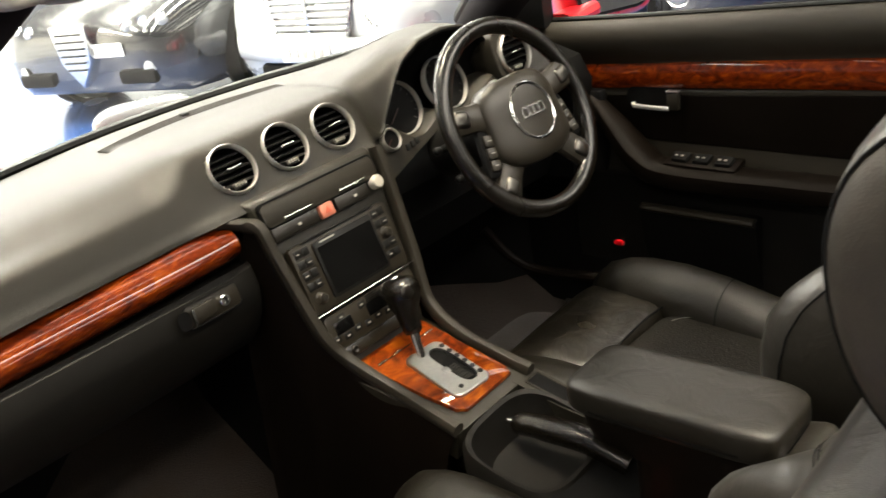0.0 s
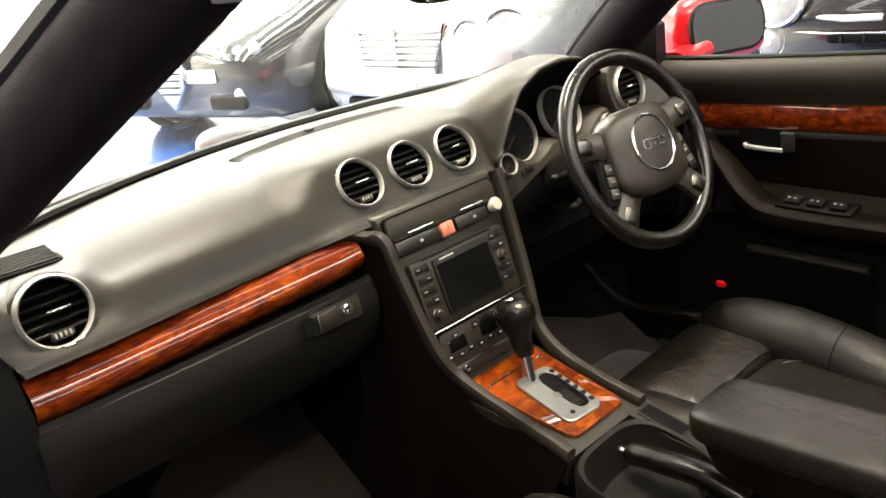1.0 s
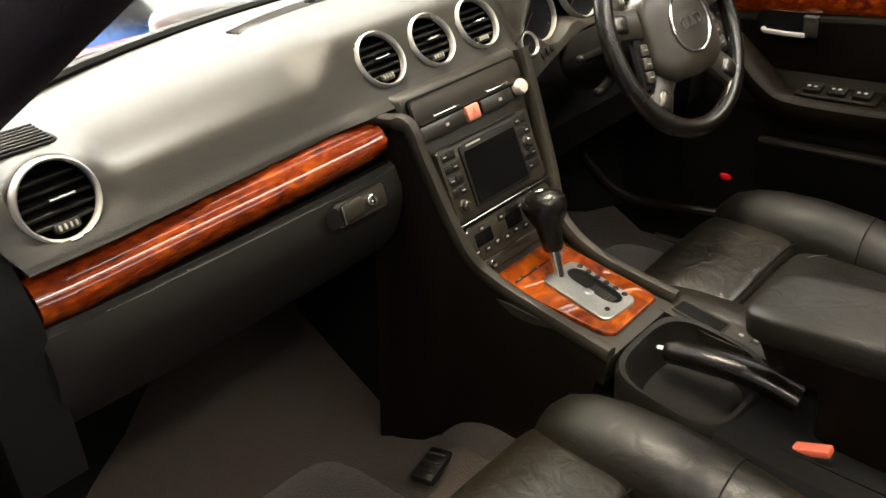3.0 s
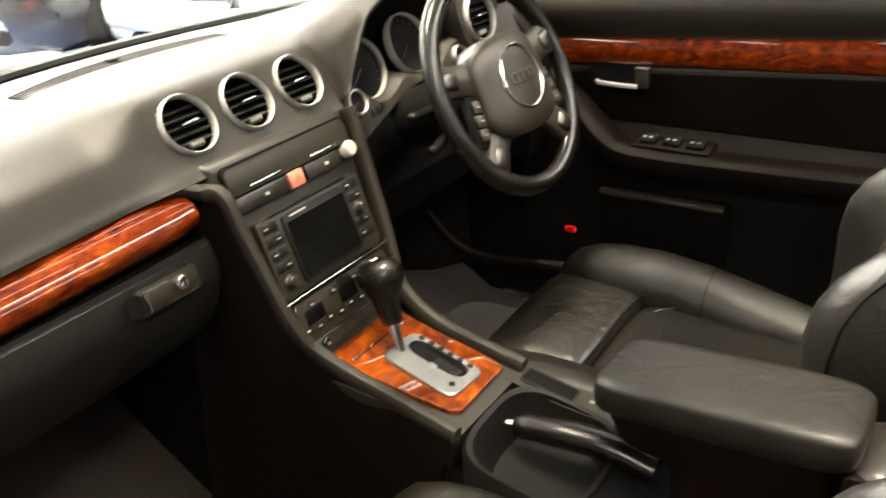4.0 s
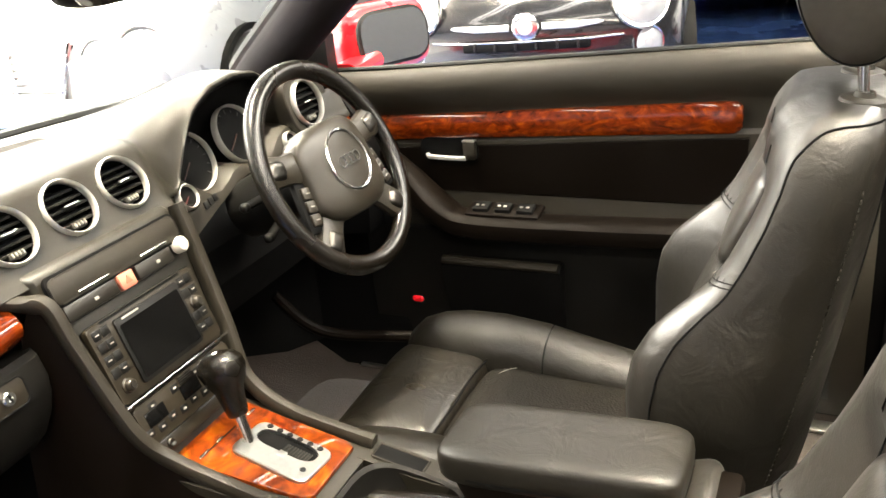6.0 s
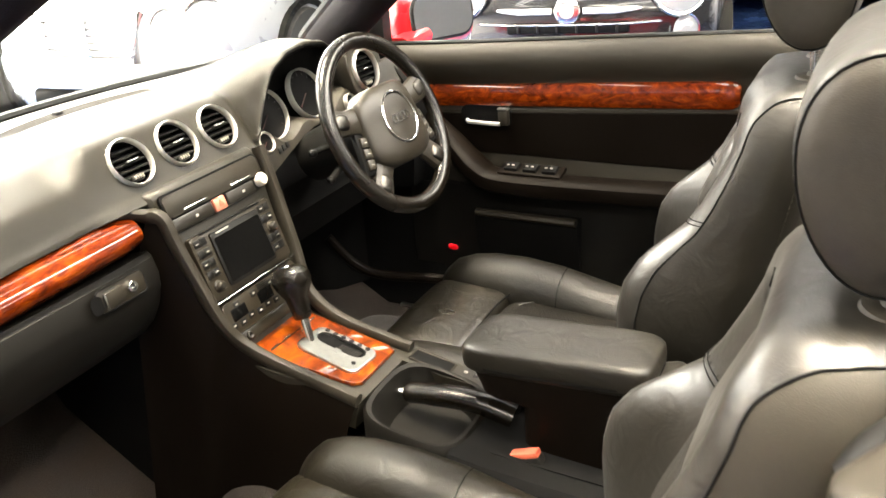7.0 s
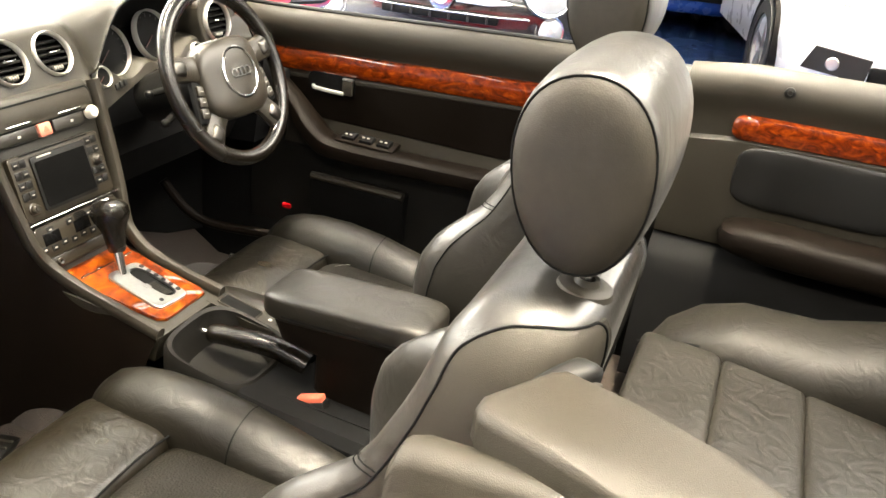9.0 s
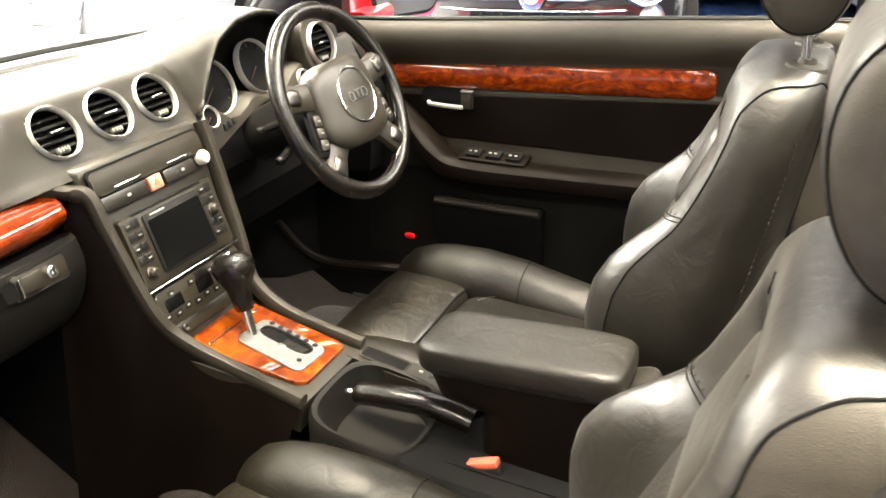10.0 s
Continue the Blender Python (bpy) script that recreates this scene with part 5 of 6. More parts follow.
part("release_button", lathe([(0.001, 0.014), (0.005, 0.0135), (0.0062, 0.010), (0.0062, -0.004), (0.001, -0.004)], facing((0.0125, 0.180, 0.5195), (-0.09, 0.99, -0.05)), 18), M["chrome"], brake, "chrome release button")
rear = []
for y, zt in ((0.055, 0.505), (0.0, 0.497), (-0.15, 0.487), (-0.45, 0.48)):
    rear.append([Vector((x, y, z)) for x, z in ((-0.115, 0.24), (-0.102, zt - 0.015), (-0.090, zt), (0.108, zt), (0.12, zt - 0.015), (0.13, 0.24))])
# rear body: shade between the seats put into the colour
part("rear_body", loft(rear), M["pocket"], con, "console rear body, near-black for the shade between the seats")
part("lid_line", block((0.003, 0.30, 0.002), Matrix.Translation((-0.055, -0.10, 0.4915)) @ Matrix.Rotation(0.05, 4, "X"), 0), M["pocket"], con)
arm_ = part("armrest", pillow((0.125, 0.285, 0.052), Matrix.Translation((0.036, -0.078, 0.632)) @ Matrix.Rotation(radians(-2.5), 4, "X"), (0.30, 0.40), (56, 18)), M["leather"], con, "black leather armrest lid")
part("armrest_seam", loft([oval((0.036, -0.078, 0.620), (0.0638, 0, 0), (0, 0.143, -0.006), 44, 0.42), oval((0.036, -0.078, 0.623), (0.0638, 0, 0), (0, 0.143, -0.006), 44, 0.42)], caps=False), M["stitch"], arm_)
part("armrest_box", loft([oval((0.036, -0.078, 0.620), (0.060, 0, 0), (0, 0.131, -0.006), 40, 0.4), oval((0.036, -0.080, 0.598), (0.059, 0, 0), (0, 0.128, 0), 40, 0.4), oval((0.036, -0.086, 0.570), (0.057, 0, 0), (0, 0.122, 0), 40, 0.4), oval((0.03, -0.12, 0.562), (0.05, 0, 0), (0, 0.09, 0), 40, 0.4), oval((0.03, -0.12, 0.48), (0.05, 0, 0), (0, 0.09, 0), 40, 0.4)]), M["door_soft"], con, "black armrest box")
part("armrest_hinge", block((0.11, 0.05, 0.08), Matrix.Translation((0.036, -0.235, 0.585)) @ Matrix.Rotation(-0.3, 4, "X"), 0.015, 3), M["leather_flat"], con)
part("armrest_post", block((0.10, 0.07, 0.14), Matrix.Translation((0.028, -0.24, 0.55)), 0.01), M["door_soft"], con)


# ---- seats ----
# the backrest by height: half width, front of the middle, back, how far the side bolsters stand forward
BACK = ((0.40, 0.150, -0.205, -0.400, 0.000), (0.46, 0.175, -0.222, -0.430, 0.012), (0.52, 0.190, -0.245, -0.445, 0.034), (0.58, 0.198, -0.265, -0.457, 0.056), (0.63, 0.201, -0.285, -0.465, 0.078), (0.68, 0.200, -0.303, -0.474, 0.088), (0.72, 0.195, -0.320, -0.481, 0.082), (0.75, 0.188, -0.333, -0.486, 0.062),
        (0.78, 0.186, -0.345, -0.491, 0.040), (0.81, 0.183, -0.355, -0.496, 0.030), (0.86, 0.178, -0.372, -0.504, 0.022), (0.90, 0.173, -0.380, -0.509, 0.014), (0.935, 0.164, -0.385, -0.513, 0.008), (0.957, 0.151, -0.392, -0.514, 0.0), (0.972, 0.132, -0.406, -0.510, 0.0), (0.980, 0.104, -0.430, -0.502, 0.0))


def seat(cx, dy, dz, out, name_label, back=0.0, rise=0.0, inner=1.0, inset=0.0, lobe=0.0):
    """A sports seat; out: the side of the door (-1 or 1); back: the backrest further forward; inner: how full the bolster by the tunnel is; inset: how far its backrest lobe lies back."""
    st = thing("front_seat", name_label, "seat", (cx, 0.05 + dy, 0.24), "front seats")

    def P(x, y, z):
        return Vector((cx + x, y + dy, z + dz))

    # base and cushion
    part("seat_base", loft([[P(x, y, z) for x, z in ((-0.17, 0.27), (-0.195, 0.38), (-0.185, 0.43), (0.185, 0.43), (0.195, 0.38), (0.17, 0.27))] for y in (0.19, 0.12, -0.12, -0.30)]), M["dark"], st, "black plastic seat base")
    for s in (-1, 1):
        part("seat_rail", block((0.03, 0.50, 0.04), Matrix.Translation((cx + s * 0.15, -0.06 + dy, 0.25)), 0.005), M["dark"], st)

    def front_warp(p):
        u = p.y / 0.09
        return Vector((p.x * (1 + 0.10 * u), p.y, p.z - 0.020 * max(0, u) ** 2 - 0.006 * (p.x / 0.15) ** 2 + 0.004 * math.sin(9 * p.x) * (p.z > 0)))

    thigh = part("thigh_pad", pillow((0.300, 0.186, 0.120), Matrix.Translation(P(0, 0.190, 0.430)) @ Matrix.Rotation(radians(2), 4, "X"), (0.22, 0.42), (56, 22), warp=front_warp), M["leather_worn"], st, "creased worn leather thigh pad")
    part("pad_piping", rail([P(x, 0.0985 + 0.002 * math.sin(30 * x), 0.482 - 0.006 * (x / 0.13) ** 2) for x in np.linspace(-0.128, 0.128, 17)], (0.002, 0.002), 6), M["stitch"], thigh)
    part("seat_cushion", pillow((0.285, 0.36, 0.100), Matrix.Translation(P(0, -0.075, 0.421)) @ Matrix.Rotation(radians(4), 4, "X"), (0.28, 0.45), (44, 16), warp=lambda p: p - Vector((0, 0, 0.012 * (p.x / 0.14) ** 2 * (p.z > 0)))), M["perforated"], st, "perforated black leather seat panel")
    for s in (-1, 1):
        k = inner if s == -out else 1.0
        rings = []
        for y, z, a, b in ((0.270, 0.440, 0.012, 0.016), (0.262, 0.444, 0.034, 0.040), (0.240, 0.447, 0.048, 0.058), (0.205, 0.450, 0.055, 0.068), (0.16, 0.452, 0.058, 0.073), (0.09, 0.452, 0.058, 0.074), (0.01, 0.448, 0.057, 0.068), (-0.07, 0.440, 0.054, 0.058), (-0.14, 0.432, 0.05, 0.05), (-0.20, 0.425, 0.042, 0.04), (-0.26, 0.42, 0.03, 0.03)):
            rings.append(oval(P(s * (0.166 + 0.002 * math.sin(y * 14)), y, z - 0.03 * (1 - k)), Vector((a, 0, a * 0.30 * s)), Vector((-s * b * 0.22, 0, b * k)), 28, 0.82))
        bol = part("cushion_bolster", loft(rings), M["leather"], st, "rounded leather side bolster")
        aa, bb = 0.0575, 0.0685
        part("bolster_seam", loft([oval(P(s * 0.166, o, 0.4475 - 0.03 * (1 - k)), Vector((aa * q, 0, aa * q * 0.30 * s)), Vector((-s * bb * q * 0.22, 0, bb * q * k)), 28, 0.82) for o, q in ((-0.0012, 0.995), (0, 1.003), (0.0012, 0.995))], caps=False), M["stitch"], bol)

    # backrest, leaning back
    def B(x, z, y):
        return P(x, y + back, z)

    def row(z):
        w, yc, yb, h = [float(np.interp(z, [p[0] for p in BACK], [p[k] for p in BACK])) for k in range(1, 5)]
        return [w, yc, yb, h + lobe * max(0, 1 - ((z - 0.63) / 0.15) ** 2)]

    def front(z, u):
        w, yb, yc, h = row(z)[0], row(z)[2], row(z)[1], row(z)[3]
        v = min(max((abs(u) - 0.36) / 0.50, 0), 1)
        mid = (yb + yc) / 2
        y = yc + h * v * v * (3 - 2 * v) - 0.012 * (1 - v) * (0.55 < z < 0.9) - (inset * v if u * out < 0 else 0)
        return w, mid, y, yb

    def back_ring(z):
        pts = []
        for u in np.linspace(-1, 1, 37):
            w, mid, y, yb = front(z, u)
            pts.append(B(w * u, z, mid + (y - mid) * math.sqrt(max(1 - abs(u) ** 14, 0))))
        for u in np.linspace(0.97, -0.97, 17):
            w, mid, y, yb = front(z, u)
            pts.append(B(w * u, z, mid + (yb - mid) * math.sqrt(max(1 - abs(u) ** 4, 0))))
        return pts

    heights = list(np.linspace(0.40, 0.92, 34)) + [0.93, 0.94, 0.948, 0.955, 0.961, 0.966, 0.971, 0.976, 0.980]
    backrest = part("backrest", loft([back_ring(float(z)) for z in heights]), M["leather_flat"], st, "smooth black leather backrest with side bolsters", 60)

    def on_front(z, side, u, lift=0.0012):
        w, mid, y, yb = front(z, u * side)
        return B(side * w * u, z, mid + (y - mid) * math.sqrt(max(1 - abs(u) ** 14, 0)) + lift)

    for s in (-1, 1):
        # seam between shoulder and lobe, doubled, with stitches
        for o in (0.0, 0.006):
            part("cross_seam", rail([on_front(0.790 + o - 0.035 * (1 - u), s, float(u), 0.0008) for u in np.linspace(0.52, 0.985, 14)], (0.0009, 0.0009), 5), M["stitch"], backrest)
        for u in np.linspace(0.56, 0.96, 9):
            part("stitch", rail([on_front(0.796 - 0.035 * (1 - u), s, float(u), 0.0012), on_front(0.801 - 0.035 * (1 - u), s, float(u), 0.0012)], (0.0005, 0.0005), 4), M["button"], backrest)
        part("inner_seam", rail([on_front(float(z), s, 0.50 - 0.05 * math.sin((z - 0.5) * 8), 0.0006) for z in np.linspace(0.50, 0.93, 24)], (0.0010, 0.0010), 5), M["stitch"], backrest)
    for z, h in ((0.565, 0.150), (0.700, 0.140), (0.825, 0.130)):
        w, mid, y, yb = front(z, 0)
        part("back_panel", pillow((0.205 - 0.12 * (z - 0.565), h, 0.055), facing(B(0, z, y - 0.005), (0, 0.91, 0.41), (0, -0.41, 0.91)), (0.25, 0.45), (36, 12)), M["perforated" if z < 0.8 else "leather_flat"], st, "padded leather back panel")

    # headrest on two posts
    hd, hn = Vector((0, 0.104, 0.9946)), Vector((0, 0.9946, -0.104))
    hc = B(0, 1.087 + rise, -0.466)

    def ring(x, k, drop=0.0):
        pts = []
        for a in np.linspace(0, 2 * math.pi, 41)[:-1]:
            n, d = 0.062 * sp(math.cos(a), 0.92), 0.089 * sp(math.sin(a), 0.95)
            n *= 1 + 0.10 * d / 0.089
            pts.append(hc + Vector((x, 0, 0)) + hn * (n * k) + hd * (d * k - drop))
        return pts

    hr = part("headrest", loft([ring(x, k) for x, k in ((-0.107, 0.90), (-0.104, 0.945), (-0.098, 0.975), (-0.085, 1.0), (-0.05, 1.025), (0, 1.035), (0.05, 1.025), (0.085, 1.0), (0.098, 0.975), (0.104, 0.945), (0.107, 0.90))]), M["leather_flat"], st, "padded black leather headrest")
    for s in (-1, 1):
        # side panels take the lighter hide that carries the side light
        part("headrest_side", loft([ring(s * x, k) for x, k in ((0.095, 0.90), (0.1050, 0.938), (0.1085, 0.905), (0.1135, 0.78), (0.1155, 0.60), (0.1165, 0.35), (0.1168, 0.10))]), M["leather_side"], hr, "domed leather side panel")
        part("headrest_piping", rail(ring(s * 0.1064, 0.936), (0.0011, 0.0011), 6, 1.0, (1, 0, 0), loop=True), M["stitch"], hr)
        foot, top = B(s * 0.070, 0.945, -0.483), B(s * 0.070, 1.05 + rise, -0.474)
        part("headrest_post", rail([foot, top], (0.0062, 0.0062), 14), M["chrome"], st, "chrome headrest post")
        part("post_collar", lathe([(0.0068, 0.0), (0.022, -0.006), (0.0265, 0.0), (0.0245, 0.005), (0.018, 0.0075), (0.012, 0.0075), (0.010, 0.013), (0.0068, 0.012)], facing(B(s * 0.070, 0.976, -0.481), (0, -0.10, 0.99), (0, 1, 0)), 28, closed=True), M["trim"], st, "grey post collar")

    # arched side panels with a piped edge
    def skin(z, side, k, lift):
        """A place on the flank: k from 0 at the front ridge to 1 on the back."""
        w, yc, yb, h = row(z)
        mid = (yb + yc) / 2
        if k < 0.40:
            u = 0.955 + 0.045 * k / 0.40
            return B(side * (w * u + lift), z, mid + (yc + h - (inset if side != out else 0) + lift - mid) * math.sqrt(max(1 - u ** 14, 0)))
        u = math.cos((k - 0.40) / 0.60 * 1.10)
        return B(side * (w + lift) * u, z, mid + (yb - mid - lift) * math.sqrt(max(1 - u ** 4, 0)))

    ks = [0.0, 0.12, 0.24, 0.32, 0.38, 0.42, 0.47, 0.53, 0.60, 0.68, 0.77, 0.88, 1.0]
    for side in (-1, 1):
        plastic = side == out
        rows_ = []
        zs = list(np.linspace(0.43, 0.920, 20)) + [0.936, 0.947, 0.956, 0.963, 0.967]
        for z in zs:
            cut = 0.42 * max(0, (float(z) - 0.920) / 0.047) ** 2
            kk = [cut + (1 - 0.35 * cut - cut) * v for v in ks]
            rows_.append([skin(float(z), side, v, 0.0032) for v in kk] + [skin(float(z), side, v, -0.012) for v in reversed(kk)])
        # inner cover gets the darker hide, with the flank's shade in its colour
        cover = part("side_cover", loft(rows_), M["trim" if plastic else "leather"], st, "grey backrest side cover" if plastic else "smooth leather side panel, shade in its darker colour", 50)
        seam = [skin(float(z), side, 0.0, 0.0034) for z in np.linspace(0.45, 0.920, 24)]
        seam += [skin(float(z), side, 0.42 * ((float(z) - 0.920) / 0.047) ** 2, 0.0034) for z in (0.936, 0.947, 0.956, 0.963, 0.967)]
        seam += [skin(0.968, side, v, 0.0034) for v in (0.48, 0.54, 0.60, 0.66, 0.72, 0.78)] + [skin(0.960, side, 0.86, 0.0034), skin(0.940, side, 0.92, 0.0034), skin(0.90, side, 0.97, 0.0034), skin(0.85, side, 0.985, 0.0034), skin(0.75, side, 0.985, 0.0034)]
        part("cover_piping", rail(curve(seam, 3), (0.0013, 0.0013), 6), M["stitch"], cover, "dark piping")
        if not plastic:
            for v in np.linspace(0.50, 0.90, 48):
                part("stitch", rail([skin(float(v), side, 0.66, 0.0036), skin(float(v) + 0.005, side, 0.66, 0.0036)], (0.0011, 0.0011), 4), M["trim"], cover)
    # backrest release: a strap loop in a moulded lever on the door side
    lev = [skin(0.905, out, 0.50, 0.004), skin(0.925, out, 0.55, 0.010), skin(0.938, out, 0.62, 0.014), skin(0.942, out, 0.70, 0.014), skin(0.936, out, 0.76, 0.010)]
    rel = part("release_lever", rail(curve(lev, 5), [(0.013, 0.010)] * 21, 14, 0.7), M["dark"], st, "dark backrest release lever")
    loop = [skin(0.880, out, 0.56, 0.006), skin(0.912, out, 0.60, 0.020), skin(0.930, out, 0.66, 0.026), skin(0.936, out, 0.73, 0.024), skin(0.925, out, 0.78, 0.014)]
    part("belt_loop", rail(curve(loop, 5), [(0.009, 0.003)] * 21, 10, 0.7), M["button"], rel, "black belt guide strap")
    # buckle beside the tunnel
    bx = -out * 0.272
    buckle = part("belt_buckle", block((0.022, 0.055, 0.095), Matrix.Translation(P(bx, -0.062, 0.450)) @ Matrix.Rotation(-0.35, 4, "X"), 0.006), M["dark"], st, "black belt buckle with orange button")
    part("buckle_button", block((0.018, 0.047, 0.010), Matrix.Translation(P(bx, -0.046, 0.498)) @ Matrix.Rotation(-0.35, 4, "X"), 0.003), M["orange"], buckle, "orange release button")
    return st


seat(-0.312, 0.0, 0.0, -1, "black leather passenger seat with piped headrest", lobe=0.022)
seat(0.330, 0.080, 0.015, 1, "black leather driver's seat with worn cushion", 0.040, 0.02, 0.72, 0.028)

loose = thing("loose_thread", "pale loose thread lying on the driver's seat", "thread", (0.40, 0.12, 0.47))
part("thread", rail(curve([(0.390, 0.150, 0.485), (0.415, 0.146, 0.486), (0.435, 0.128, 0.486), (0.440, 0.108, 0.485)], 5), (0.0005, 0.0005), 5), M["mark"], loose)

# ---- rear bench ----
bench = thing("rear_seat", "black leather rear bench with pleated inserts", "seat", (0, -0.9, 0.28))
part("bench_base", block((1.30, 0.62, 0.16), Matrix.Translation((0, -0.86, 0.36)), 0.03), M["leather_flat"], bench)
for s in (-1, 1):
    for k in range(4):
        y = -0.562 - 0.153 * k
        part("pleat", pillow((0.47, 0.157, 0.08), Matrix.Translation((s * 0.25, y, 0.467 - 0.012 * k)) @ Matrix.Rotation(radians(4), 4, "X"), (0.18, 0.25), (48, 16)), M["leather_dull"], bench, "creased leather pleat")
    part("bench_piping", rail(curve([(s * 0.47, -0.48, 0.48), (s * 0.486, -0.60, 0.497), (s * 0.488, -0.78, 0.484), (s * 0.488, -1.05, 0.466)], 6), (0.003, 0.003), 6), M["stitch"], bench)
    part("outer_bolster", loft([oval((s * x, y, z), (a, 0, 0), (0, 0, b), 24, 0.8) for y, x, z, a, b in ((-0.49, 0.58, 0.41, 0.03, 0.02), (-0.52, 0.58, 0.425, 0.08, 0.050), (-0.58, 0.578, 0.445, 0.110, 0.076), (-0.66, 0.575, 0.458, 0.12, 0.090), (-0.80, 0.565, 0.46, 0.13, 0.095), (-0.95, 0.555, 0.49, 0.14, 0.11), (-1.10, 0.545, 0.56, 0.15, 0.14), (-1.20, 0.54, 0.62, 0.14, 0.13))]), M["leather_dull"], bench, "smooth leather outer bolster")
    part("backrest", pillow((0.60, 0.14, 0.58), Matrix.Translation((s * 0.31, -1.21, 0.70)) @ Matrix.Rotation(radians(14), 4, "X"), (0.4, 0.4), (32, 16)), M["leather"], bench, "leather rear backrest")
    part("headrest", pillow((0.24, 0.09, 0.14), Matrix.Translation((s * 0.31, -1.30, 1.02)), (0.5, 0.5)), M["leather_flat"], bench)


# ---- the other cars in the showroom ----
def shell(stations, m, n=7):
    """Body rings from (y, half width, low, shoulder, top, top half width)."""
    rings = []
    for y, w, lo, sh, top, tw in stations:
        half = [(w * 0.86, lo), (w * 0.97, lo + 0.08), (w, lerp(lo, sh, 0.45)), (w * 0.985, lerp(lo, sh, 0.8)), (w * 0.94, sh), (lerp(w * 0.94, tw, 0.5), lerp(sh, top, 0.62)), (tw, top - 0.01 * (top > sh + 0.05)), (tw * 0.6, top + 0.018), (0.0, top + 0.028)]
        ring = [Vector((x, y, z)) for x, z in half] + [Vector((-x, y, z)) for x, z in reversed(half[:-1])]
        rings.append([m @ p for p in ring])
    return rings


def cabin_glass(parent, m, stations):
    """Dark panes over the cabin: front, rear and sides."""
    ws, r0, r1, bk = stations
    (yw, ww, zw), (ya, wa, za), (yb, wb, zb), (yc, wc, zc) = ws, r0, r1, bk
    part("windscreen", loft([[m @ Vector((u * ww * 0.92, yw - 0.03 - 0.06 * (1 - u * u), zw + 0.035 + 0.02 * (1 - u * u))) for u in np.linspace(-1, 1, 9)], [m @ Vector((u * wa * 0.92, ya - 0.05 - 0.03 * (1 - u * u), za - 0.015 + 0.02 * (1 - u * u))) for u in np.linspace(-1, 1, 9)]], closed=False, caps=False), M["car_glass"], parent, "dark windscreen")
    for s in (-1, 1):
        out = lambda w, y, z: m @ Vector((s * (w + 0.012), y, z))
        part("side_window", loft([[out(ww * 0.97, yw + 0.22, zw + 0.02), out(lerp(ww * 0.97, wa, 0.85) , ya + 0.06, za - 0.07)], [out(ww * 0.98, (yw + yc) / 2, zw + 0.03), out(lerp(ww * 0.97, wa, 0.85), (ya + yb) / 2, za - 0.06)], [out(wc * 0.98, yc - 0.2, zc + 0.02), out(lerp(wc * 0.97, wb, 0.85), yb - 0.05, zb - 0.07)]], closed=False, caps=False), M["car_glass"], parent, "dark side window")


def saloon(name, label, m, paint, length, width, height, nose, group, small=False):
    """A parked car with its nose at the origin of m, looking along -y."""
    c = thing(name, label, "car", m.translation, group)
    w = width / 2
    h = height
    bon = nose
    cowl = bon + (0.20 if not small else 0.22)
    yw, ya, yb, yc = (0.95, 1.75, 2.9, 3.7) if not small else (0.72, 1.25, 2.5, 3.25)
    L = length
    sts = [(0.0, w * 0.66, 0.28, bon - 0.26, bon - 0.20, w * 0.52), (0.05, w * 0.78, 0.22, bon - 0.20, bon - 0.13, w * 0.62), (0.16, w * 0.90, 0.19, bon - 0.12, bon - 0.05, w * 0.72), (0.40, w * 0.97, 0.18, bon - 0.02, bon + 0.05, w * 0.76), (yw, w, 0.18, cowl - 0.03, cowl, w * 0.80),
           (lerp(yw, ya, 0.5), w, 0.18, cowl, lerp(cowl, h, 0.62), w * 0.76), (ya, w, 0.18, cowl + 0.01, h - 0.03, w * 0.68), (lerp(ya, yb, 0.5), w, 0.18, cowl + 0.03, h, w * 0.67), (yb, w, 0.18, cowl + 0.04, h - 0.05, w * 0.64), (yc, w * 0.98, 0.2, cowl + 0.05, cowl + 0.09, w * 0.72), (L - 0.15, w * 0.92, 0.24, cowl, cowl + 0.05, w * 0.68), (L, w * 0.78, 0.32, cowl - 0.2, cowl - 0.1, w * 0.55)]
    part("body", loft(shell(sts, m)), paint, c, "", 40)
    cabin_glass(c, m, ((yw, w, cowl), (ya, w * 0.68, h - 0.03), (yb, w * 0.64, h - 0.05), (yc, w, cowl + 0.05)))
    r = 0.30 if small else 0.33
    for s in (-1, 1):
        for y in (0.78 if not small else 0.62, L - 0.85):
            mm_ = m @ facing((s * (w - 0.10), y, r), (s, 0, 0))
            ty = part("wheel", lathe([(r * 0.66, -0.1), (r * 0.93, -0.1), (r, -0.07), (r, 0.07), (r * 0.93, 0.115), (r * 0.66, 0.115)], mm_, 32, closed=True), M["rubber"], c, "black tyre on an alloy rim")
            rb = lathe([(0.001, 0.03), (r * 0.67, 0.06), (r * 0.67, 0.10), (r * 0.6, 0.10), (r * 0.58, 0.05)], mm_, 28)
            for k in range(5):
                block((r * 0.12, r * 0.56, 0.03), mm_ @ Matrix.Rotation(2 * math.pi * k / 5, 4, "Z") @ Matrix.Translation((0, r * 0.34, 0.075)), 0.006, 2, rb)
            part("rim", rb, M["satin"], ty)
            # near-black ring painting the shade between tyre and wheel arch
            part("arch_gap", lathe([(r * 1.02, 0.0), (r * 1.13, 0.0), (r * 1.13, 0.108), (r * 1.02, 0.108)], mm_, 32, closed=True), M["pocket"], c)
    return c


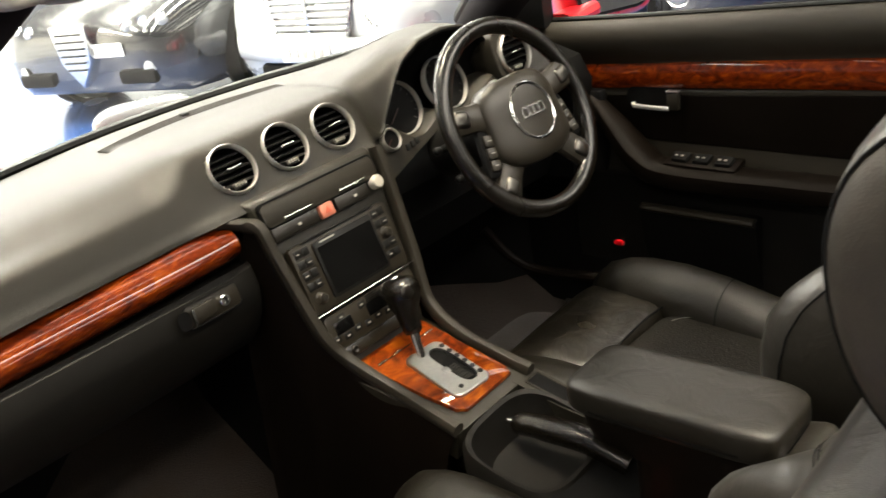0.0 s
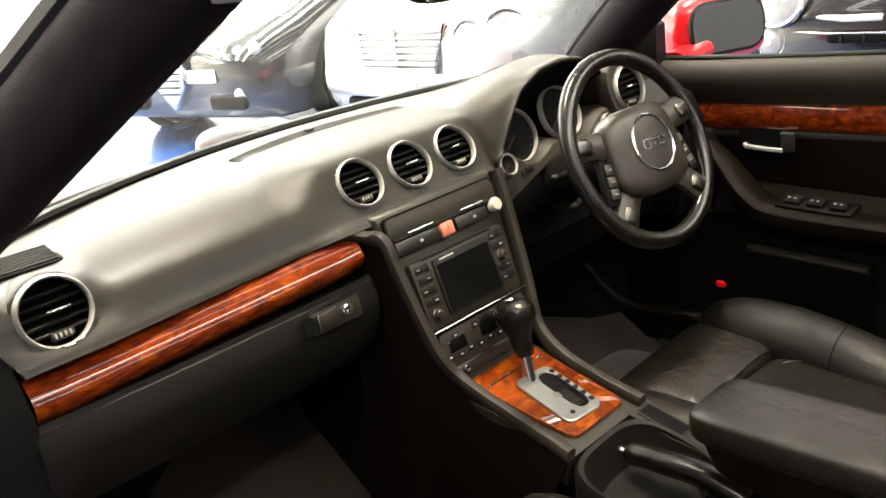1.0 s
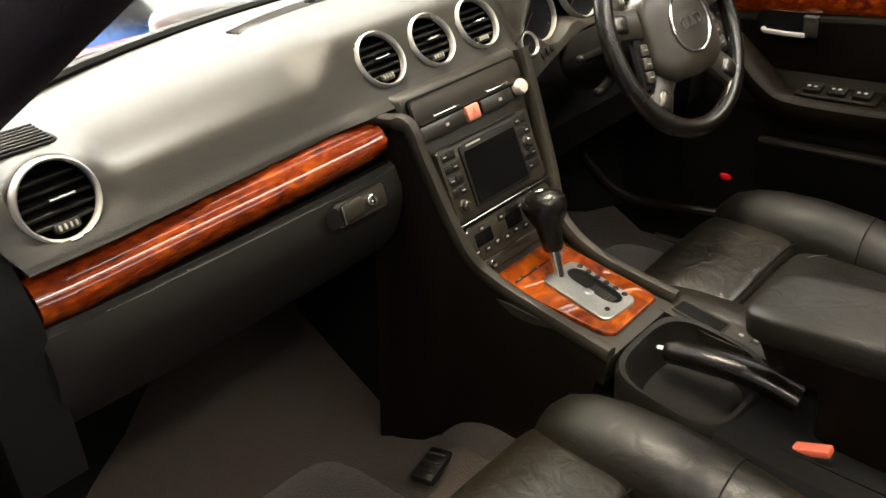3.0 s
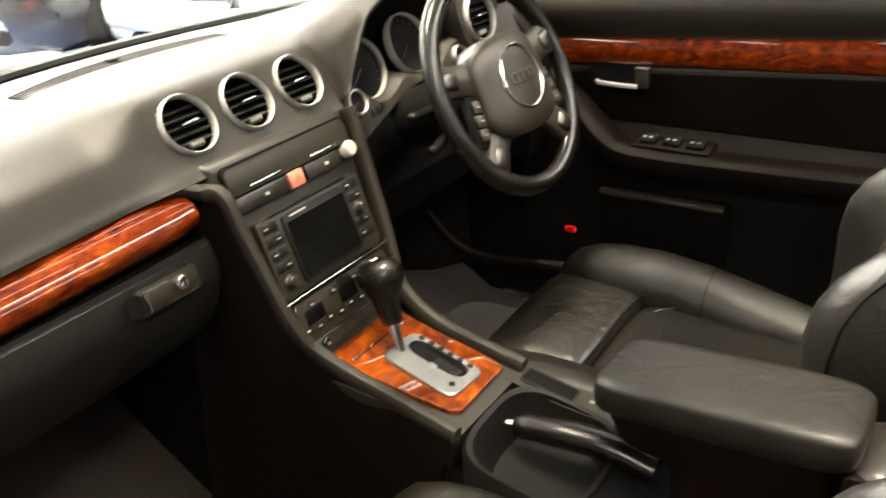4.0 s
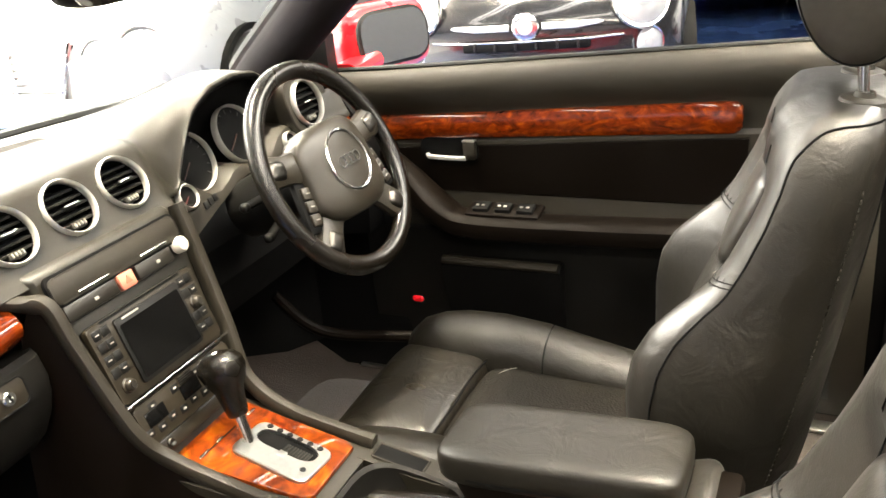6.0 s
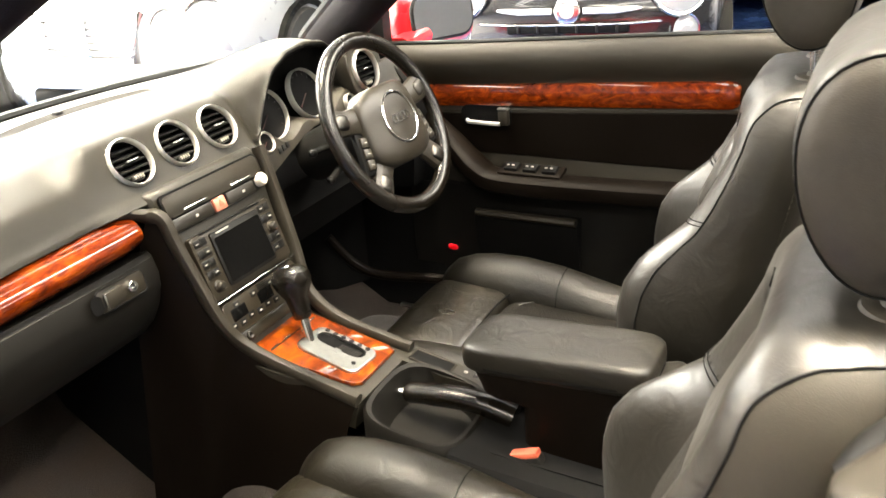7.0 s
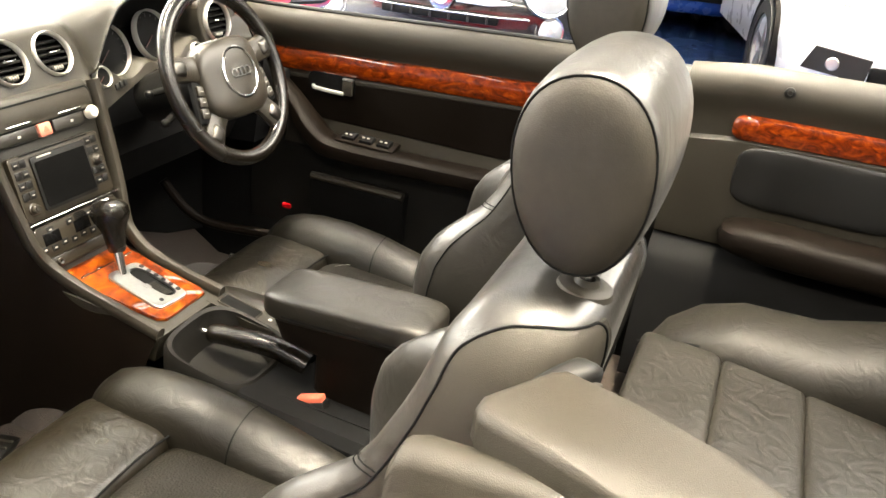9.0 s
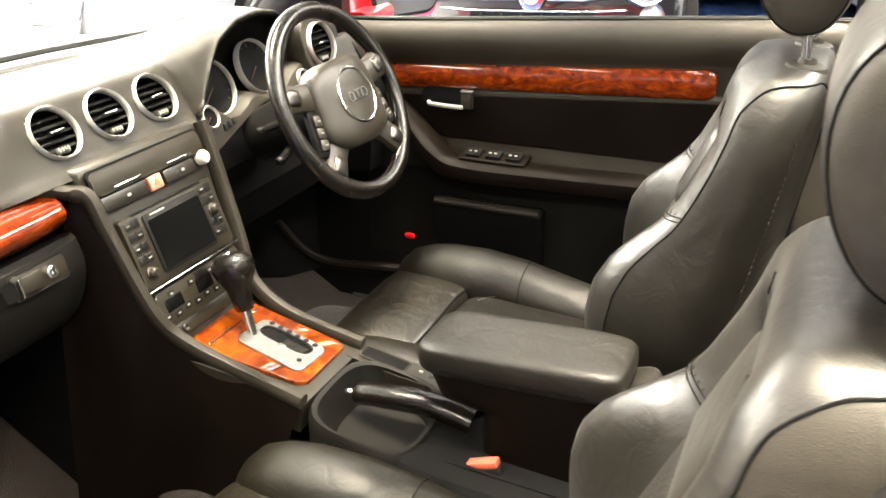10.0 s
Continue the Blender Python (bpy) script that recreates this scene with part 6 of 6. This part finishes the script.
def number_plate(c, m, x, z, y, w=0.37, h=0.10, pale=True):
    p = part("number_plate", block((w, 0.012, h), m @ Matrix.Translation((x, y, z)), 0.004), M["white"] if pale else M["dark"], c, "pale number plate")
    for k in range(5):
        part("bar", block((0.034, 0.004, h * 0.5), m @ Matrix.Translation((x - w * 0.34 + w * 0.17 * k, y - 0.008, z)), 0), M["mark"] if pale else M["white"], p)


def head_lamp(c, m, at, aim, rx, rz, chrome=0.012):
    f = m @ facing(at, aim)
    l = part("headlamp", lathe([(0.001, 0.03), (0.35, 0.028), (0.7, 0.018), (0.93, 0.004), (0.95, -0.03), (0.001, -0.03)], f @ Matrix.Diagonal((rx, rz, 1, 1)), 32), M["lamp_glass"], c, "clear round headlamp")
    part("lamp_ring", lathe([(0.94, -0.02), (0.95, 0.010), (1.03, 0.012), (1.08, 0.0), (1.08, -0.02)], f @ Matrix.Diagonal((rx, rz, 1, 1)), 36, closed=True), M["chrome"], l, "chrome lamp ring")
    part("bulb", lathe([(0.001, 0.034), (0.25, 0.033), (0.3, 0.03), (0.001, 0.028)], f @ Matrix.Diagonal((rx, rz, 1, 1)), 20), M["lamp_glass"], l)


def park(x, y, face_dir):
    """Nose at x, y, looking along face_dir on the floor."""
    a = math.atan2(face_dir[1], face_dir[0]) + math.pi / 2
    return Matrix.Translation((x, y, GROUND)) @ Matrix.Rotation(a, 4, "Z")


# small black hatchback
fm = park(3.365, 1.075, (-0.975, -0.22))
fc = saloon("hatchback_car", "small black hatchback with round headlamps and chrome strip", fm, M["black_paint"], 3.55, 1.63, 1.49, 0.86, "showroom cars", True)
for s in (-1, 1):
    head_lamp(fc, fm, (s * 0.545, 0.030, 0.735), (s * 0.28, -0.9, 0.32), 0.128, 0.128)
    head_lamp(fc, fm, (s * 0.575, 0.03, 0.535), (s * 0.3, -0.95, 0.1), 0.075, 0.075)
    part("chrome_strip", rail([fm @ Vector((s * x, y, z)) for x, y, z in ((0.08, -0.035, 0.645), (0.24, -0.025, 0.642), (0.40, 0.02, 0.650))], [(0.018, 0.016), (0.018, 0.016), (0.009, 0.008)], 10), M["steel"], fc, "chrome nose strip")
part("badge", lathe([(0.001, 0.012), (0.05, 0.010), (0.062, 0.006), (0.066, 0.0), (0.001, 0.0)], fm @ facing((0, -0.036, 0.645), (0, -1, 0.1)), 28), M["chrome"], fc, "round silver badge")
part("badge_centre", lathe([(0.001, 0.016), (0.036, 0.014), (0.038, 0.008), (0.001, 0.008)], fm @ facing((0, -0.036, 0.645), (0, -1, 0.1)), 24), M["ring"], fc)
part("air_intake", block((0.62, 0.05, 0.055), fm @ Matrix.Translation((0, -0.015, 0.558)), 0.015), M["pocket"], fc, "black air intake")
for k in range(6):
    part("intake_fin", block((0.012, 0.06, 0.045), fm @ Matrix.Translation((-0.25 + 0.1 * k, -0.017, 0.558)), 0.004), M["dark"], fc)
part("bumper_line", rail([fm @ Vector(p) for p in ((-0.60, 0.04, 0.585), (-0.3, -0.03, 0.578), (0, -0.04, 0.577), (0.3, -0.03, 0.578), (0.60, 0.04, 0.585))], (0.010, 0.006), 8), M["chrome"], fc)
part("lower_intake", block((0.95, 0.05, 0.12), fm @ Matrix.Translation((0, 0.005, 0.33)), 0.03), M["pocket"], fc)
number_plate(fc, fm, 0, 0.405, -0.020)

# silver saloon with a slatted grille
sm = park(2.45, 3.46, (-0.985, -0.12))
sc = saloon("saloon_car", "silver saloon with slatted chrome grille and twin oval lamps", sm, M["silver_paint"], 4.6, 1.80, 1.44, 0.84, "showroom cars")
part("grille_frame", rail([sm @ Vector(p) for p in ((-0.33, 0.02, 0.74), (0.33, 0.02, 0.74), (0.27, -0.03, 0.49), (-0.27, -0.03, 0.49))], (0.020, 0.020), 8, 0.7, (0, 0, 1), loop=True), M["chrome"], sc, "chrome grille frame")
part("grille_back", prism([(-0.33, 0.25), (0.33, 0.25), (0.27, 0), (-0.27, 0)], 0.02, sm @ Matrix.Translation((0, 0.03, 0.49)) @ Matrix.Rotation(math.pi / 2 - 0.14, 4, "X")), M["trim"], sc)
for k in range(7):
    t = (k + 0.5) / 7
    part("grille_slat", block((lerp(0.54, 0.66, t), 0.02, 0.018), sm @ Matrix.Translation((0, lerp(-0.050, -0.010, t), 0.49 + 0.25 * t)), 0.004), M["steel"], sc, "bright grille slat")
part("grille_post", block((0.02, 0.03, 0.25), sm @ Matrix.Translation((0, -0.03, 0.615)), 0.005), M["chrome"], sc)
for s in (-1, 1):
    head_lamp(sc, sm, (s * 0.46, 0.045, 0.645), (s * 0.30, -0.92, 0.30), 0.085, 0.115)
    head_lamp(sc, sm, (s * 0.665, 0.12, 0.665), (s * 0.5, -0.8, 0.32), 0.125, 0.135)
part("bumper", rail([sm @ Vector(p) for p in ((-0.86, 0.25, 0.42), (-0.62, 0.03, 0.42), (-0.3, -0.05, 0.42), (0.3, -0.05, 0.42), (0.62, 0.03, 0.42), (0.86, 0.25, 0.42))], (0.05, 0.07), 12, 0.7), M["silver_paint"], sc)
part("lower_intake", block((0.9, 0.06, 0.10), sm @ Matrix.Translation((0, -0.02, 0.29)), 0.03), M["pocket"], sc)
number_plate(sc, sm, 0, 0.42, -0.105)

# black saloon with triple lamps
bmx = park(1.87, 5.14, (-0.957, -0.29))
bc = saloon("saloon_car", "black saloon with triple lamps and shield grille", bmx, M["black_paint"], 4.6, 1.82, 1.42, 0.80, "showroom cars")
part("shield_grille", prism([(-0.16, 0.40), (0.16, 0.40), (0.13, 0.16), (0, 0.0), (-0.13, 0.16)], 0.05, bmx @ Matrix.Translation((0, 0.0, 0.28)) @ Matrix.Rotation(math.pi / 2, 4, "X"), 0.008), M["chrome"], bc, "chrome shield grille")
for k in range(6):
    part("shield_slat", block((0.25 - 0.02 * abs(k - 4), 0.012, 0.012), bmx @ Matrix.Translation((0, -0.054, 0.40 + 0.045 * k)), 0.003), M["dark"], bc)
for s in (-1, 1):
    for k in range(3):
        head_lamp(bc, bmx, (s * (0.44 + 0.115 * k), 0.035 + 0.03 * k, 0.63 + 0.008 * k), (s * 0.3, -0.93, 0.2), 0.048, 0.048)
    part("fog_lamp", lathe([(0.001, 0.01), (0.04, 0.006), (0.045, 0.0), (0.001, 0.0)], bmx @ facing((s * 0.56, 0.0, 0.38), (s * 0.2, -1, 0)), 20), M["lamp_glass"], bc)
    part("side_intake", block((0.30, 0.05, 0.09), bmx @ Matrix.Translation((s * 0.45, 0.0, 0.33)), 0.02), M["pocket"], bc)
number_plate(bc, bmx, 0.24, 0.505, -0.012, 0.30, 0.085)

# pale car and blue car at the far side
pm = park(5.0, -1.55, (-0.97, -0.24))
pc = saloon("saloon_car", "pale silver saloon with fog lamp in black grille", pm, M["white_paint"], 4.5, 1.80, 1.44, 0.82, "showroom cars")
for s in (-1, 1):
    part("fog_recess", prism([(-0.20, -0.06), (0.18, -0.09), (0.20, 0.05), (-0.14, 0.08)], 0.03, pm @ facing((s * 0.60, 0.0, 0.42), (s * 0.35, -0.93, 0.0))), M["dark"], pc, "black fog lamp recess")
    part("fog_lamp", lathe([(0.001, 0.012), (0.035, 0.008), (0.042, 0.0), (0.001, 0.0)], pm @ facing((s * 0.63, -0.020, 0.41), (s * 0.35, -0.93, 0.0)), 24), M["satin"], pc)
    head_lamp(pc, pm, (s * 0.62, 0.11, 0.66), (s * 0.45, -0.85, 0.3), 0.15, 0.085)
part("grille", block((0.7, 0.05, 0.12), pm @ Matrix.Translation((0, -0.01, 0.60)), 0.02), M["dark"], pc)
part("lower_intake", block((0.8, 0.05, 0.12), pm @ Matrix.Translation((0, -0.01, 0.36)), 0.02), M["pocket"], pc)
number_plate(pc, pm, 0, 0.48, -0.02)
um = park(7.2, 0.25, (-0.93, -0.36))
uc = saloon("hatchback_car", "dark blue hatchback in the back row", um, M["blue_paint"], 3.8, 1.68, 1.46, 0.84, "showroom cars", True)
for s in (-1, 1):
    head_lamp(uc, um, (s * 0.55, 0.10, 0.66), (s * 0.4, -0.88, 0.3), 0.14, 0.09)
part("lower_intake", block((0.8, 0.05, 0.14), um @ Matrix.Translation((0, -0.01, 0.40)), 0.02), M["pocket"], uc)
number_plate(uc, um, 0, 0.52, -0.02)
